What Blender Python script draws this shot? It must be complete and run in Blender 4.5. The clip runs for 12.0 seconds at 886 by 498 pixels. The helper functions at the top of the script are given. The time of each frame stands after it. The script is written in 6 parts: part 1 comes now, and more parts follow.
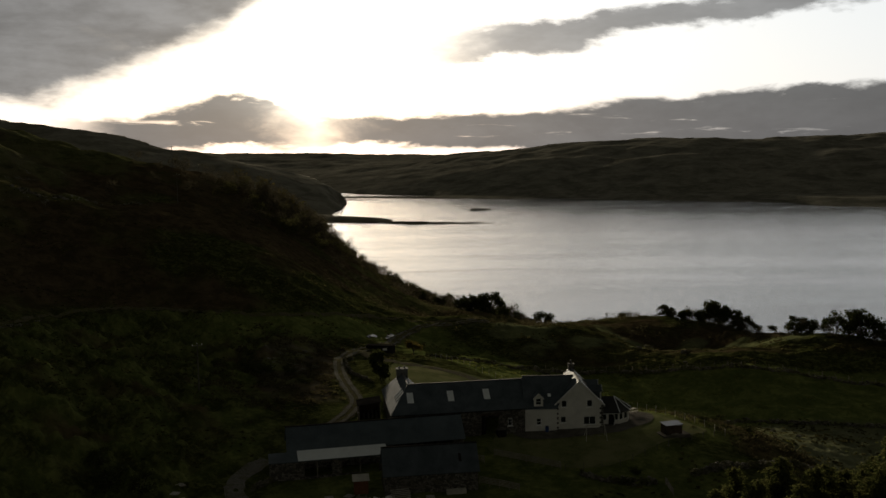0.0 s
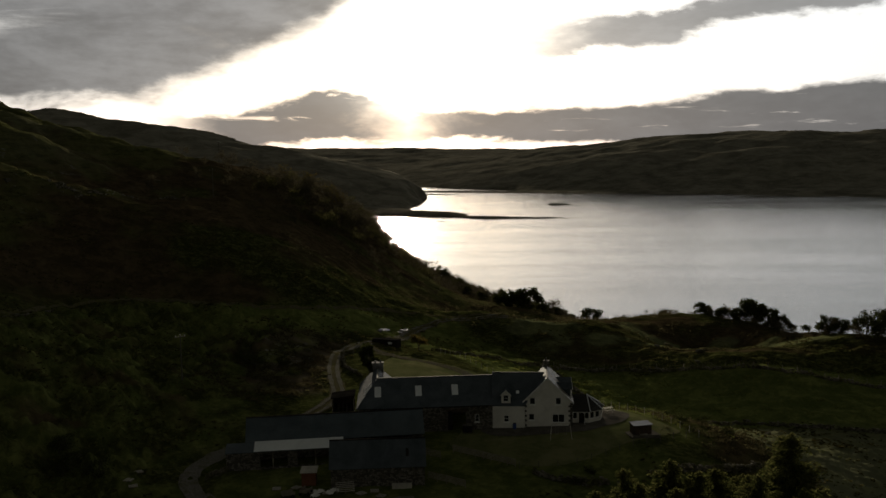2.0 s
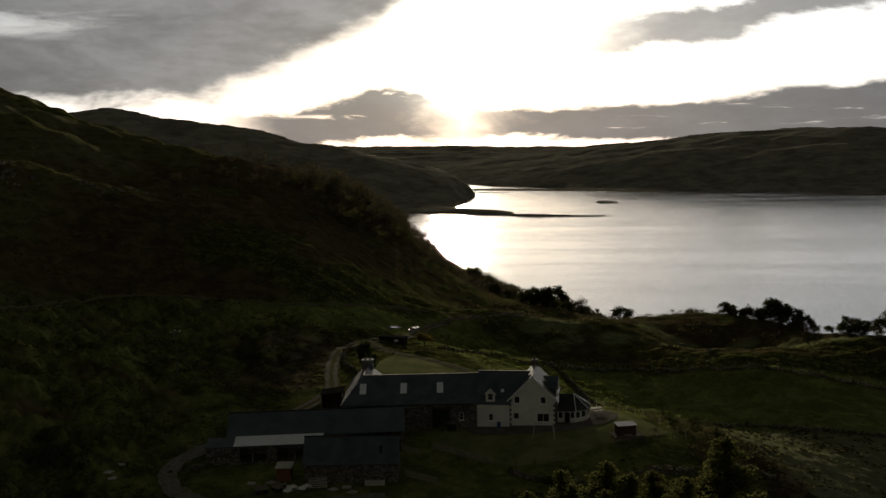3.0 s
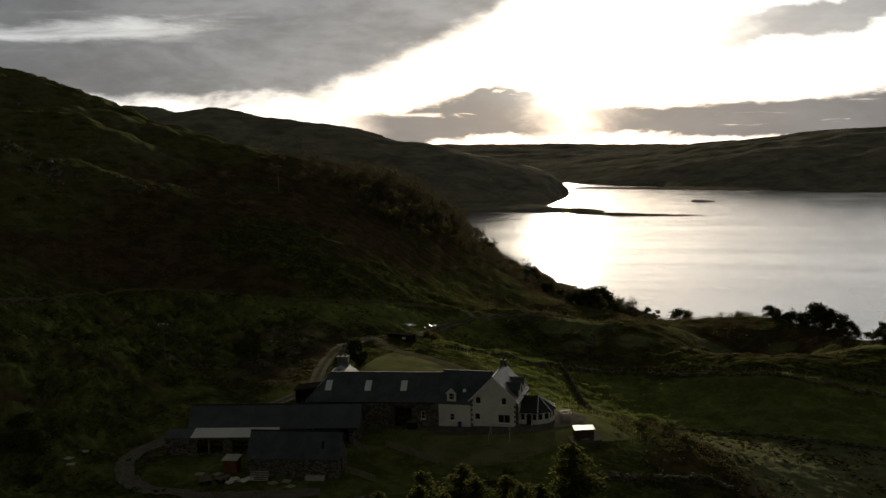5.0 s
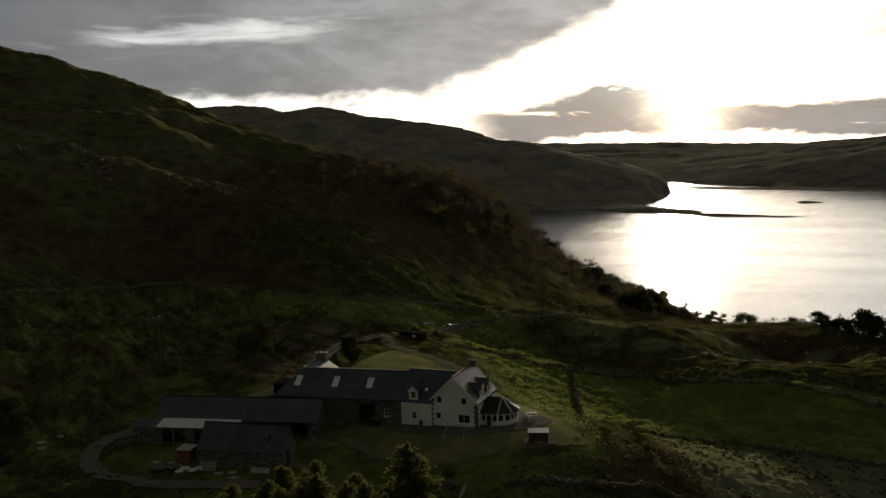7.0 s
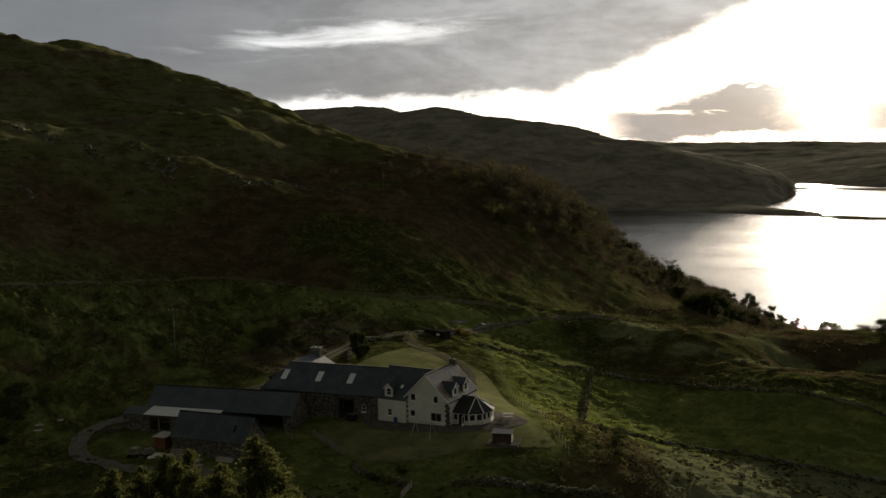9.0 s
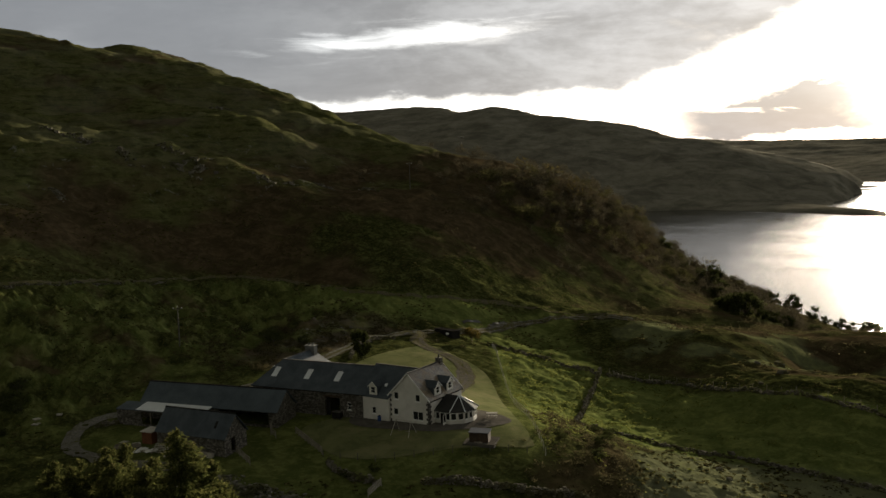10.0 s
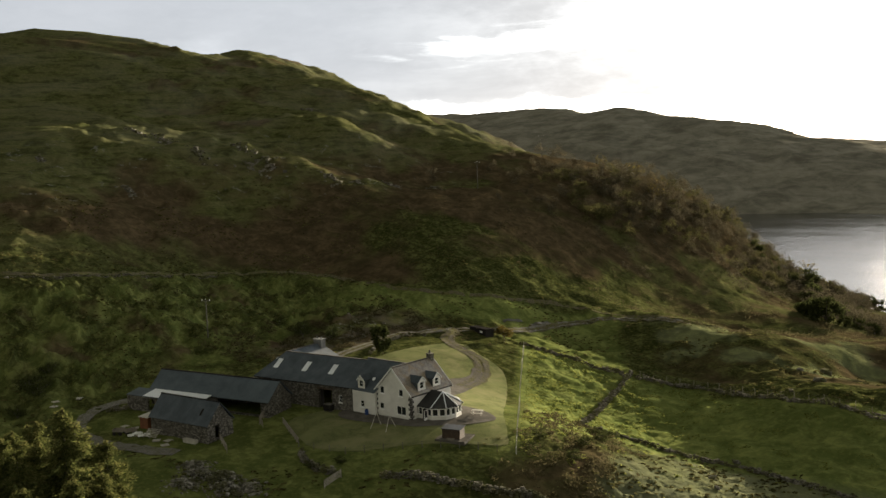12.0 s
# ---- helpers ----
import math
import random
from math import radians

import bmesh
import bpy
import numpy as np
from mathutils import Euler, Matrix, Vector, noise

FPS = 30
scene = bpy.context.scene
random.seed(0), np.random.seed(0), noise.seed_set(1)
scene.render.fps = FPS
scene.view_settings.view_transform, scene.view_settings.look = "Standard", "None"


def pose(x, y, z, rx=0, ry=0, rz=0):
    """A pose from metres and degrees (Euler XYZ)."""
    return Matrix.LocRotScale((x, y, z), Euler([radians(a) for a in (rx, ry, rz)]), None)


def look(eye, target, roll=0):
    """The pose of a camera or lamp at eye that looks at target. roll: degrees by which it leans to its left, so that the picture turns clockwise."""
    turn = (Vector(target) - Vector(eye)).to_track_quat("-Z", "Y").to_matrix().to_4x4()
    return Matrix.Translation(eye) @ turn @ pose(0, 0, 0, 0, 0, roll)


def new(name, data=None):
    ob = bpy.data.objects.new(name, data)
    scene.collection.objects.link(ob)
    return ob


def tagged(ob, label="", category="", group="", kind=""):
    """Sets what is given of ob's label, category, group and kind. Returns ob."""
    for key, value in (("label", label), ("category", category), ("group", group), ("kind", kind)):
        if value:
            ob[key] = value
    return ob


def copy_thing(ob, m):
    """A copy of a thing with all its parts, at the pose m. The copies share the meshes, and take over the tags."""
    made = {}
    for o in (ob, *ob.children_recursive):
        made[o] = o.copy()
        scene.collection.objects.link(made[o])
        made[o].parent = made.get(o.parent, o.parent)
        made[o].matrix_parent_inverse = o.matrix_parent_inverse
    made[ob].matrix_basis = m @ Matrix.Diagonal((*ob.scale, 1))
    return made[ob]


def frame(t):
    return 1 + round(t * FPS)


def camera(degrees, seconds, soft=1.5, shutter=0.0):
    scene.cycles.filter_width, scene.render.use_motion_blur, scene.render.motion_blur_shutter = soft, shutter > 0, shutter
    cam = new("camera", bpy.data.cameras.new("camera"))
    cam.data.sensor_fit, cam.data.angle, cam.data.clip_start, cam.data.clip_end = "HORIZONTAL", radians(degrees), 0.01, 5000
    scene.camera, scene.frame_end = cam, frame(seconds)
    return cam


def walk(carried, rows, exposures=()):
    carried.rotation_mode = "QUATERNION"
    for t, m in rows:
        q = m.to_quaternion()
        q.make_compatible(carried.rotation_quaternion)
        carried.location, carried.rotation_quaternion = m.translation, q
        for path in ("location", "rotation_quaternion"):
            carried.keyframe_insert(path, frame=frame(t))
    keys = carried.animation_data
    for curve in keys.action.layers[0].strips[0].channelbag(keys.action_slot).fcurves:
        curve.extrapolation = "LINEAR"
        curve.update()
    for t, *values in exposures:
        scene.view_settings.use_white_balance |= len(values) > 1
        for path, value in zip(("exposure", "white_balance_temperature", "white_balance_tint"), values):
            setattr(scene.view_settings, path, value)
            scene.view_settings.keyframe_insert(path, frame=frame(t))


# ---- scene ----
cam = camera(49.6, 12.0, soft=1.5)
PATH = [
    (0, (-23.336, -154.19, 46.777), (-23.319, -152.201, 46.567), -0.9),
    (1.5, (-8.541, -153.854, 46.647), (-8.662, -151.869, 46.43), -1.1),
    (2.5, (2.638, -152.697, 46.38), (2.406, -150.723, 46.161), -1.2),
    (3, (8.286, -151.817, 46.216), (7.997, -149.85, 45.996), -1.3),
    (5, (31.272, -147.035, 45.786), (30.763, -145.114, 45.567), -1.4),
    (5.5, (36.567, -145.332, 45.539), (36.007, -143.424, 45.321), -1.5),
    (6.5, (48.051, -141.643, 45.206), (47.38, -139.772, 44.989), -1.5),
    (7, (54.158, -139.668, 45.236), (53.426, -137.819, 45.02), -1.4),
    (9, (76.553, -129.556, 44.491), (75.58, -127.822, 44.281), -1.5),
    (9.5, (82.45, -126.355, 44.349), (81.418, -124.654, 44.14), -1.8),
    (10.5, (92.69, -119.007, 43.144), (91.546, -117.379, 42.943), -1.9),
    (12, (106.618, -107.855, 41.791), (105.304, -106.359, 41.6), -2.1),
]
walk(cam, [(t, look(eye, target, roll)) for t, eye, target, roll in PATH],
     exposures=[(0, -0.7, 6850, 10), (3, -0.55, 6850, 10), (7, -0.1, 6850, 10), (9, 0.26, 6850, 10), (10.5, 1.0, 6850, 10), (12, 1.85, 6850, 10)])

# ---- light ----
SUN_AZ, SUN_EL = radians(-7.8), radians(7.0)
sun_dir = Vector((math.sin(SUN_AZ) * math.cos(SUN_EL), math.cos(SUN_AZ) * math.cos(SUN_EL), math.sin(SUN_EL)))
sun_data = bpy.data.lights.new("sun", "SUN")
sun_data.energy, sun_data.angle, sun_data.color = 5.0, radians(1.2), (1.0, 0.90, 0.72)
sun = new("sun", sun_data)
sun.matrix_world = look((0, 0, 200), Vector((0, 0, 200)) - sun_dir)


class Nodes:
    """A small helper round a node tree."""

    def __init__(self, tree):
        self.tree = tree
        tree.nodes.clear()

    def put(self, value, socket):
        if isinstance(value, bpy.types.NodeSocket):
            self.tree.links.new(value, socket)
        elif value is not None:
            if socket.type == "RGBA" and len(value) == 3:
                value = (*value, 1)
            socket.default_value = value

    def add(self, kind, out=0, **inputs):
        n = self.tree.nodes.new(kind)
        for key, value in inputs.items():
            self.put(value, n.inputs[int(key[1:])] if key[1:].isdigit() and key[0] == "i" else n.inputs[key.replace("_", " ")])
        return n.outputs[out] if len(n.outputs) else None

    def math(self, op, a, b=None, c=None, clamp=False):
        n = self.tree.nodes.new("ShaderNodeMath")
        n.operation, n.use_clamp = op, clamp
        for i, v in enumerate((a, b, c)):
            if v is not None:
                self.put(v, n.inputs[i])
        return n.outputs[0]

    def vec(self, op, a, b=None, scale=None, out=0):
        n = self.tree.nodes.new("ShaderNodeVectorMath")
        n.operation = op
        self.put(a, n.inputs[0])
        self.put(b, n.inputs[1])
        if scale is not None:
            self.put(scale, n.inputs[3])
        return n.outputs[out]

    def step(self, x, lo, hi, to_lo=0.0, to_hi=1.0):
        n = self.tree.nodes.new("ShaderNodeMapRange")
        n.interpolation_type = "SMOOTHSTEP"
        for i, v in enumerate((x, lo, hi, to_lo, to_hi)):
            self.put(v, n.inputs[i])
        return n.outputs[0]

    def mix(self, f, a, b, mode="MIX"):
        n = self.tree.nodes.new("ShaderNodeMix")
        n.data_type, n.blend_type = "RGBA", mode
        self.put(f, n.inputs[0])
        self.put(a, n.inputs[6])
        self.put(b, n.inputs[7])
        return n.outputs[2]

    def noise(self, vec, scale, detail=4, rough=0.55, distort=0.0):
        n = self.tree.nodes.new("ShaderNodeTexNoise")
        for key, v in (("Scale", scale), ("Detail", detail), ("Roughness", rough), ("Distortion", distort)):
            n.inputs[key].default_value = v
        if vec is not None:
            self.tree.links.new(vec, n.inputs["Vector"])
        return n.outputs[0]

    def join(self, x, y, z=0.0):
        return self.add("ShaderNodeCombineXYZ", i0=x, i1=y, i2=z)


# sky: a clear low-sun sky behind a broken deck of cloud
world = bpy.data.worlds.new("sky")
scene.world = world
world.use_nodes = True
k = Nodes(world.node_tree)
way = k.add("ShaderNodeTexCoord", out=0)
parts = k.tree.nodes.new("ShaderNodeSeparateXYZ")
k.put(way, parts.inputs[0])
deg = 180 / math.pi
az = k.math("MULTIPLY", k.math("ARCTAN2", parts.outputs[0], parts.outputs[1]), deg)
el = k.math("MULTIPLY", k.math("ARCSINE", parts.outputs[2]), deg)
clear = k.tree.nodes.new("ShaderNodeTexSky")
clear.sky_type, clear.sun_disc, clear.sun_elevation, clear.sun_rotation = "NISHITA", False, SUN_EL, SUN_AZ
clear.dust_density, clear.ozone_density = 1.5, 2.0
nishita = clear.outputs[0]
bright = Vector((math.sin(radians(-7.8)), math.cos(radians(-7.8)), math.tan(radians(4.8)))).normalized()
dot = k.vec("DOT_PRODUCT", way, tuple(bright), out=1)
off = k.math("MULTIPLY", k.math("ARCCOSINE", k.math("MINIMUM", dot, 1.0)), deg)
glow = k.math("ADD", k.math("MULTIPLY", k.math("EXPONENT", k.math("MULTIPLY", off, -1.05)), 42.0), k.math("MULTIPLY", k.math("EXPONENT", k.math("MULTIPLY", off, -0.055)), 1.15))
fine = k.noise(k.join(k.math("MULTIPLY", az, 0.2), k.math("MULTIPLY", el, 0.55)), 1.0, 7, 0.58, 0.25)
small = k.noise(k.join(k.math("MULTIPLY", az, 0.7), k.math("MULTIPLY", el, 1.5), 7.0), 1.0, 5, 0.6, 0.2)
broad = k.noise(k.join(k.math("MULTIPLY", az, 0.045), k.math("MULTIPLY", el, 0.16), 3.0), 1.0, 4, 0.5)
wob = k.math("ADD", k.math("MULTIPLY", k.math("SUBTRACT", fine, 0.5), 3.2), k.math("MULTIPLY", k.math("SUBTRACT", small, 0.5), 1.0))
# low bank along the far hills, humped under the sun and thick in the east
hump = k.math("MULTIPLY", k.step(k.math("ABSOLUTE", k.math("ADD", az, 11.5)), 6.0, 0.0), 1.2)
bank_top = k.math("ADD", k.math("ADD", 1.75, k.math("MULTIPLY", wob, 0.55)), k.math("ADD", hump, k.step(az, 0.0, 24.0, 0.2, 1.5)))
bank_low = k.math("ADD", k.step(az, 2.0, 10.0, 0.02, -0.6), k.math("MULTIPLY", wob, 0.7))
bank = k.math("MULTIPLY", k.step(k.math("SUBTRACT", bank_top, el), -0.15, 0.3), k.step(k.math("SUBTRACT", el, bank_low), -0.1, 0.3))
bank = k.math("MULTIPLY", bank, k.step(k.math("ADD", az, wob), -22.5, -17.5))
torn = k.noise(k.join(k.math("MULTIPLY", az, 0.22), k.math("MULTIPLY", el, 2.0), 11.0), 1.0, 6, 0.6, 0.5)
gaps = k.step(torn, 0.24, 0.40, 0.35, 1.0)
bank = k.math("MULTIPLY", k.math("MULTIPLY", bank, gaps), k.step(k.math("ADD", k.math("ABSOLUTE", k.math("ADD", az, 7.0)), k.math("MULTIPLY", wob, 2.2)), -1.6, 4.2, 0.4, 1.0))
# high deck: level in the west, its lower edge climbing over the sun
edge = k.math("ADD", k.math("ADD", k.math("ADD", 2.5, k.math("MULTIPLY", k.math("MAXIMUM", k.math("ADD", az, 21.5), 0.0), 0.38)), k.math("MULTIPLY", k.math("MAXIMUM", k.math("ADD", az, 12.0), 0.0), 0.35)), k.math("MULTIPLY", wob, 0.8))
deck = k.step(k.math("SUBTRACT", el, edge), -0.35, k.step(az, -27.0, -14.0, 0.8, 1.9))
line = k.math("SUBTRACT", el, k.math("ADD", 6.15, k.math("ADD", k.math("MULTIPLY", k.math("ADD", az, 35.0), 0.03), k.math("MULTIPLY", wob, 0.3))))
rag = k.noise(k.join(k.math("MULTIPLY", az, 0.16), k.math("MULTIPLY", el, 1.1), 17.0), 1.0, 6, 0.62, 0.6)
rift = k.math("MULTIPLY", k.step(k.math("ABSOLUTE", k.math("SUBTRACT", line, 0.45)), 0.95, 0.1), k.step(k.math("ABSOLUTE", k.math("ADD", az, 35.0)), 10.0, 4.0))
rift = k.step(k.math("ADD", rift, k.math("MULTIPLY", k.math("SUBTRACT", rag, 0.5), 2.4)), 0.1, 1.5)
rift = k.math("MULTIPLY", rift, k.step(k.math("ABSOLUTE", k.math("SUBTRACT", line, 0.5)), 1.7, 0.7))
rift = k.math("MULTIPLY", rift, k.step(k.math("ABSOLUTE", k.math("ADD", az, 35.0)), 12.0, 8.0))
deck = k.math("MULTIPLY", deck, k.math("SUBTRACT", 1.0, k.math("MULTIPLY", rift, 0.5)))
deck = k.math("MULTIPLY", deck, k.step(k.math("ADD", broad, k.math("MULTIPLY", small, 0.2)), 0.42, 0.58, k.step(az, -27.0, -42.0, 0.84, 0.97), 1.0))
# a long streak east of the sun
streak_el = k.math("ADD", 5.6, k.math("MULTIPLY", az, 0.12))
streak = k.math("MULTIPLY", k.step(k.math("ABSOLUTE", k.math("SUBTRACT", k.math("ADD", el, k.math("MULTIPLY", wob, 0.9)), streak_el)), 1.15, 0.5), k.step(k.math("ADD", az, k.math("MULTIPLY", wob, 2.2)), -2.5, 5.0))
cloud = k.math("MAXIMUM", k.math("MAXIMUM", bank, deck), k.math("MULTIPLY", streak, 0.85))
# thick cloud overhead, out of view: added dark to dim the light from above
lid = k.step(el, 11.0, 32.0)
cloud = k.math("MAXIMUM", cloud, lid)
tone = k.math("ADD", k.math("MULTIPLY", fine, 0.6), k.math("MULTIPLY", small, 0.4))
layer = k.noise(k.join(k.math("MULTIPLY", az, 0.10), k.math("MULTIPLY", el, 0.38), 23.0), 1.0, 5, 0.6, 0.5)
tone = k.math("ADD", k.math("MULTIPLY", tone, 0.5), k.math("MULTIPLY", layer, 0.5))
cloud_col = k.mix(k.step(tone, 0.36, 0.64), (0.165, 0.165, 0.172), (0.41, 0.42, 0.44))
cloud_col = k.vec("SCALE", cloud_col, scale=k.step(off, 38.0, 10.0, 0.56, 1.1))
cloud_col = k.mix(k.math("MULTIPLY", bank, 0.6), cloud_col, (0.135, 0.142, 0.155))
cloud_col = k.mix(k.math("MULTIPLY", k.step(az, -28.0, -50.0), 0.8), cloud_col, (0.098, 0.112, 0.136))
# unseen low sky behind the camera, brightened to light the walls facing it
away = k.step(off, 58.0, 95.0)
cloud_col = k.mix(k.math("MULTIPLY", away, 0.8), cloud_col, (0.285, 0.288, 0.25))
sun_col = k.mix(k.step(off, 0.5, 10.0), (1.0, 0.97, 0.88), (0.94, 0.97, 1.0))
open_sky = k.mix(1.0, k.mix(1.0, nishita, (0.05, 0.05, 0.05), "MULTIPLY"), (1.52, 1.62, 1.76), "ADD")
lit = k.vec("SCALE", sun_col, scale=glow)
behind = k.mix(1.0, open_sky, lit, "ADD")
thin = k.vec("SCALE", lit, scale=k.step(bank, 0.2, 0.9, 0.13, 0.15))
front = k.mix(1.0, cloud_col, thin, "ADD")
sky_col = k.mix(k.math("MAXIMUM", k.math("MULTIPLY", cloud, 0.93), k.math("MULTIPLY", k.step(off, 42.0, 75.0), 1.0)), behind, front)
sky_col = k.mix(lid, sky_col, (0.092, 0.094, 0.080))
bg = k.add("ShaderNodeBackground", i0=sky_col, i1=0.72)
k.add("ShaderNodeOutputWorld", Surface=bg)


# ---- materials ----
def material(name):
    m = bpy.data.materials.new(name)
    m.use_nodes = True
    n = Nodes(m.node_tree)
    spot = n.add("ShaderNodeTexCoord", out=3)
    return m, n, spot


def finish(n, colour, rough=0.8, metal=0.0, height=None, dist=0.05, strength=0.5, spec=0.3, last=True):
    shader = n.tree.nodes.new("ShaderNodeBsdfPrincipled")
    n.put(colour, shader.inputs["Base Color"])
    n.put(rough, shader.inputs["Roughness"])
    n.put(metal, shader.inputs["Metallic"])
    n.put(spec, shader.inputs["Specular IOR Level"])
    if height is not None:
        bump = n.tree.nodes.new("ShaderNodeBump")
        bump.inputs["Strength"].default_value, bump.inputs["Distance"].default_value = strength, dist
        n.put(height, bump.inputs["Height"])
        n.put(bump.outputs[0], shader.inputs["Normal"])
    if last:
        n.add("ShaderNodeOutputMaterial", Surface=shader.outputs[0])
    return shader


def plain(name, dark, light, scale=3.0, rough=0.8, metal=0.0, dist=0.02, spec=0.3, fine=14.0):
    """A two-tone weathered surface: broad stains and fine grain."""
    m, n, spot = material(name)
    stain = n.noise(spot, scale * 0.22, 5, 0.6, 0.4)
    grain = n.noise(spot, scale * fine * 0.3, 4, 0.6)
    f = n.math("ADD", n.math("MULTIPLY", stain, 0.65), n.math("MULTIPLY", grain, 0.35))
    finish(n, n.mix(n.step(f, 0.3, 0.7), dark, light), rough, metal, grain, dist, 0.5, spec)
    return m


def moor():
    """Rough hill ground: rushy grass, bracken, heather and bare rock; green where fields were sown."""
    m, n, spot = material("moor_grass")
    zone = n.tree.nodes.new("ShaderNodeAttribute")
    zone.attribute_name = "zone"
    rgb = n.tree.nodes.new("ShaderNodeSeparateColor")
    n.put(zone.outputs[0], rgb.inputs[0])
    field, fern, rock = rgb.outputs[0], rgb.outputs[1], rgb.outputs[2]
    huge = n.noise(spot, 0.008, 5, 0.6, 0.6)
    big = n.noise(spot, 0.035, 6, 0.65, 0.8)
    mid = n.noise(spot, 0.22, 5, 0.65, 0.5)
    fine = n.noise(spot, 1.6, 4, 0.7)
    tuft = n.noise(n.vec("MULTIPLY", spot, (1.0, 1.0, 0.5)), 0.75, 3, 0.6, 0.6)
    place = n.tree.nodes.new("ShaderNodeSeparateXYZ")
    n.put(spot, place.inputs[0])
    high = n.math("MAXIMUM", n.step(place.outputs[0], -95.0, -135.0), n.step(place.outputs[1], 120.0, 220.0))
    streak = n.noise(n.vec("MULTIPLY", spot, (0.10, 0.10, 0.55)), 1.0, 5, 0.6, 0.5)
    grass = n.mix(n.step(mid, 0.38, 0.64), (0.034, 0.039, 0.013), (0.094, 0.100, 0.036))
    grass = n.mix(n.math("MULTIPLY", high, n.step(streak, 0.36, 0.64)), grass, (0.104, 0.102, 0.044))
    grass = n.mix(n.math("MULTIPLY", n.step(tuft, 0.44, 0.60, 0.75, 0.0), n.math("SUBTRACT", 1.0, n.math("MULTIPLY", high, 0.65))), grass, (0.019, 0.023, 0.007))
    grass = n.mix(n.math("MULTIPLY", n.step(fine, 0.50, 0.70, 0.0, 0.6), n.math("SUBTRACT", 1.0, n.math("MULTIPLY", high, 0.6))), grass, (0.132, 0.130, 0.036))
    bracken = n.mix(n.step(mid, 0.35, 0.7), (0.046, 0.035, 0.019), (0.096, 0.070, 0.039))
    bracken = n.mix(n.step(tuft, 0.46, 0.70, 0.0, 0.7), bracken, (0.034, 0.028, 0.014))
    where = n.math("ADD", n.math("ADD", n.math("MULTIPLY", big, 0.8), n.math("MULTIPLY", huge, 0.25)), n.math("MULTIPLY", fern, 0.4))
    wild = n.mix(n.step(where, 0.66, 0.92), grass, bracken)
    sward = n.mix(n.step(mid, 0.38, 0.66), (0.096, 0.120, 0.034), (0.186, 0.208, 0.066))
    sward = n.mix(n.step(fine, 0.5, 0.75, 0.0, 0.5), sward, (0.20, 0.205, 0.06))
    sward = n.mix(n.step(tuft, 0.42, 0.58, 0.28, 0.0), sward, (0.048, 0.062, 0.018))
    crag = n.noise(n.vec("MULTIPLY", spot, (0.020, 0.016, 0.030)), 1.0, 8, 0.7, 0.4)
    # bleached pasture grass; on the far hills this pale colour paints in haze
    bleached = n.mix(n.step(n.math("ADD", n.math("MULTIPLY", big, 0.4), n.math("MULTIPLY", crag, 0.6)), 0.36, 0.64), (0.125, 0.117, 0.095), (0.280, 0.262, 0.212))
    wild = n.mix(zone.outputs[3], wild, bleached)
    ground = n.mix(field, wild, sward)
    stone = n.mix(n.step(fine, 0.35, 0.7), (0.10, 0.10, 0.095), (0.30, 0.29, 0.27))
    bare = n.math("MULTIPLY", rock, n.step(n.noise(spot, 0.16, 5, 0.7, 1.0), 0.60, 0.68))
    colour = n.mix(bare, ground, stone)
    lump = n.math("ADD", n.math("ADD", n.math("MULTIPLY", mid, 1.0), n.math("MULTIPLY", tuft, 0.5)), n.math("MULTIPLY", fine, 0.3))
    finish(n, colour, 1.0, 0.0, lump, 0.55, 0.6, 0.0)
    return m


def lawn_mat():
    m, n, spot = material("mown_lawn")
    mid, fine = n.noise(spot, 0.18, 5, 0.6, 0.4), n.noise(spot, 4.0, 3, 0.7)
    c = n.mix(n.step(mid, 0.35, 0.65), (0.080, 0.095, 0.040), (0.146, 0.154, 0.070))
    worn = n.noise(spot, 0.07, 4, 0.6, 0.8)
    c = n.mix(n.step(n.math("ADD", n.math("MULTIPLY", worn, 0.6), n.math("MULTIPLY", n.noise(spot, 0.45, 5, 0.65, 0.6), 0.4)), 0.46, 0.62, 0.0, 0.75), c, (0.188, 0.176, 0.094))
    finish(n, n.mix(n.step(fine, 0.4, 0.7, 0, 0.5), c, (0.185, 0.18, 0.072)), 1.0, 0, fine, 0.06, 0.6, 0.0)
    return m


def water_mat():
    m, n, spot = material("loch_water")
    squash = n.vec("MULTIPLY", spot, (0.6, 2.4, 1.0))
    wave = n.math("ADD", n.math("MULTIPLY", n.noise(squash, 0.12, 5, 0.6), 0.7), n.math("MULTIPLY", n.noise(squash, 0.9, 4, 0.6), 0.5))
    slick = n.noise(n.vec("MULTIPLY", spot, (0.0022, 0.02, 1.0)), 1.0, 6, 0.62, 0.5)
    shine = finish(n, (0.018, 0.022, 0.024), n.step(slick, 0.38, 0.66, 0.05, 0.10), 0.0, n.math("MULTIPLY", wave, n.step(slick, 0.38, 0.62, 0.65, 1.1)), 0.5, 0.22, 0.5, False)
    deep = n.add("ShaderNodeBsdfDiffuse", Color=(0.03, 0.036, 0.038))
    both = n.tree.nodes.new("ShaderNodeMixShader")
    both.inputs[0].default_value = 0.12
    n.put(shine.outputs[0], both.inputs[1])
    n.put(deep, both.inputs[2])
    n.add("ShaderNodeOutputMaterial", Surface=both.outputs[0])
    return m


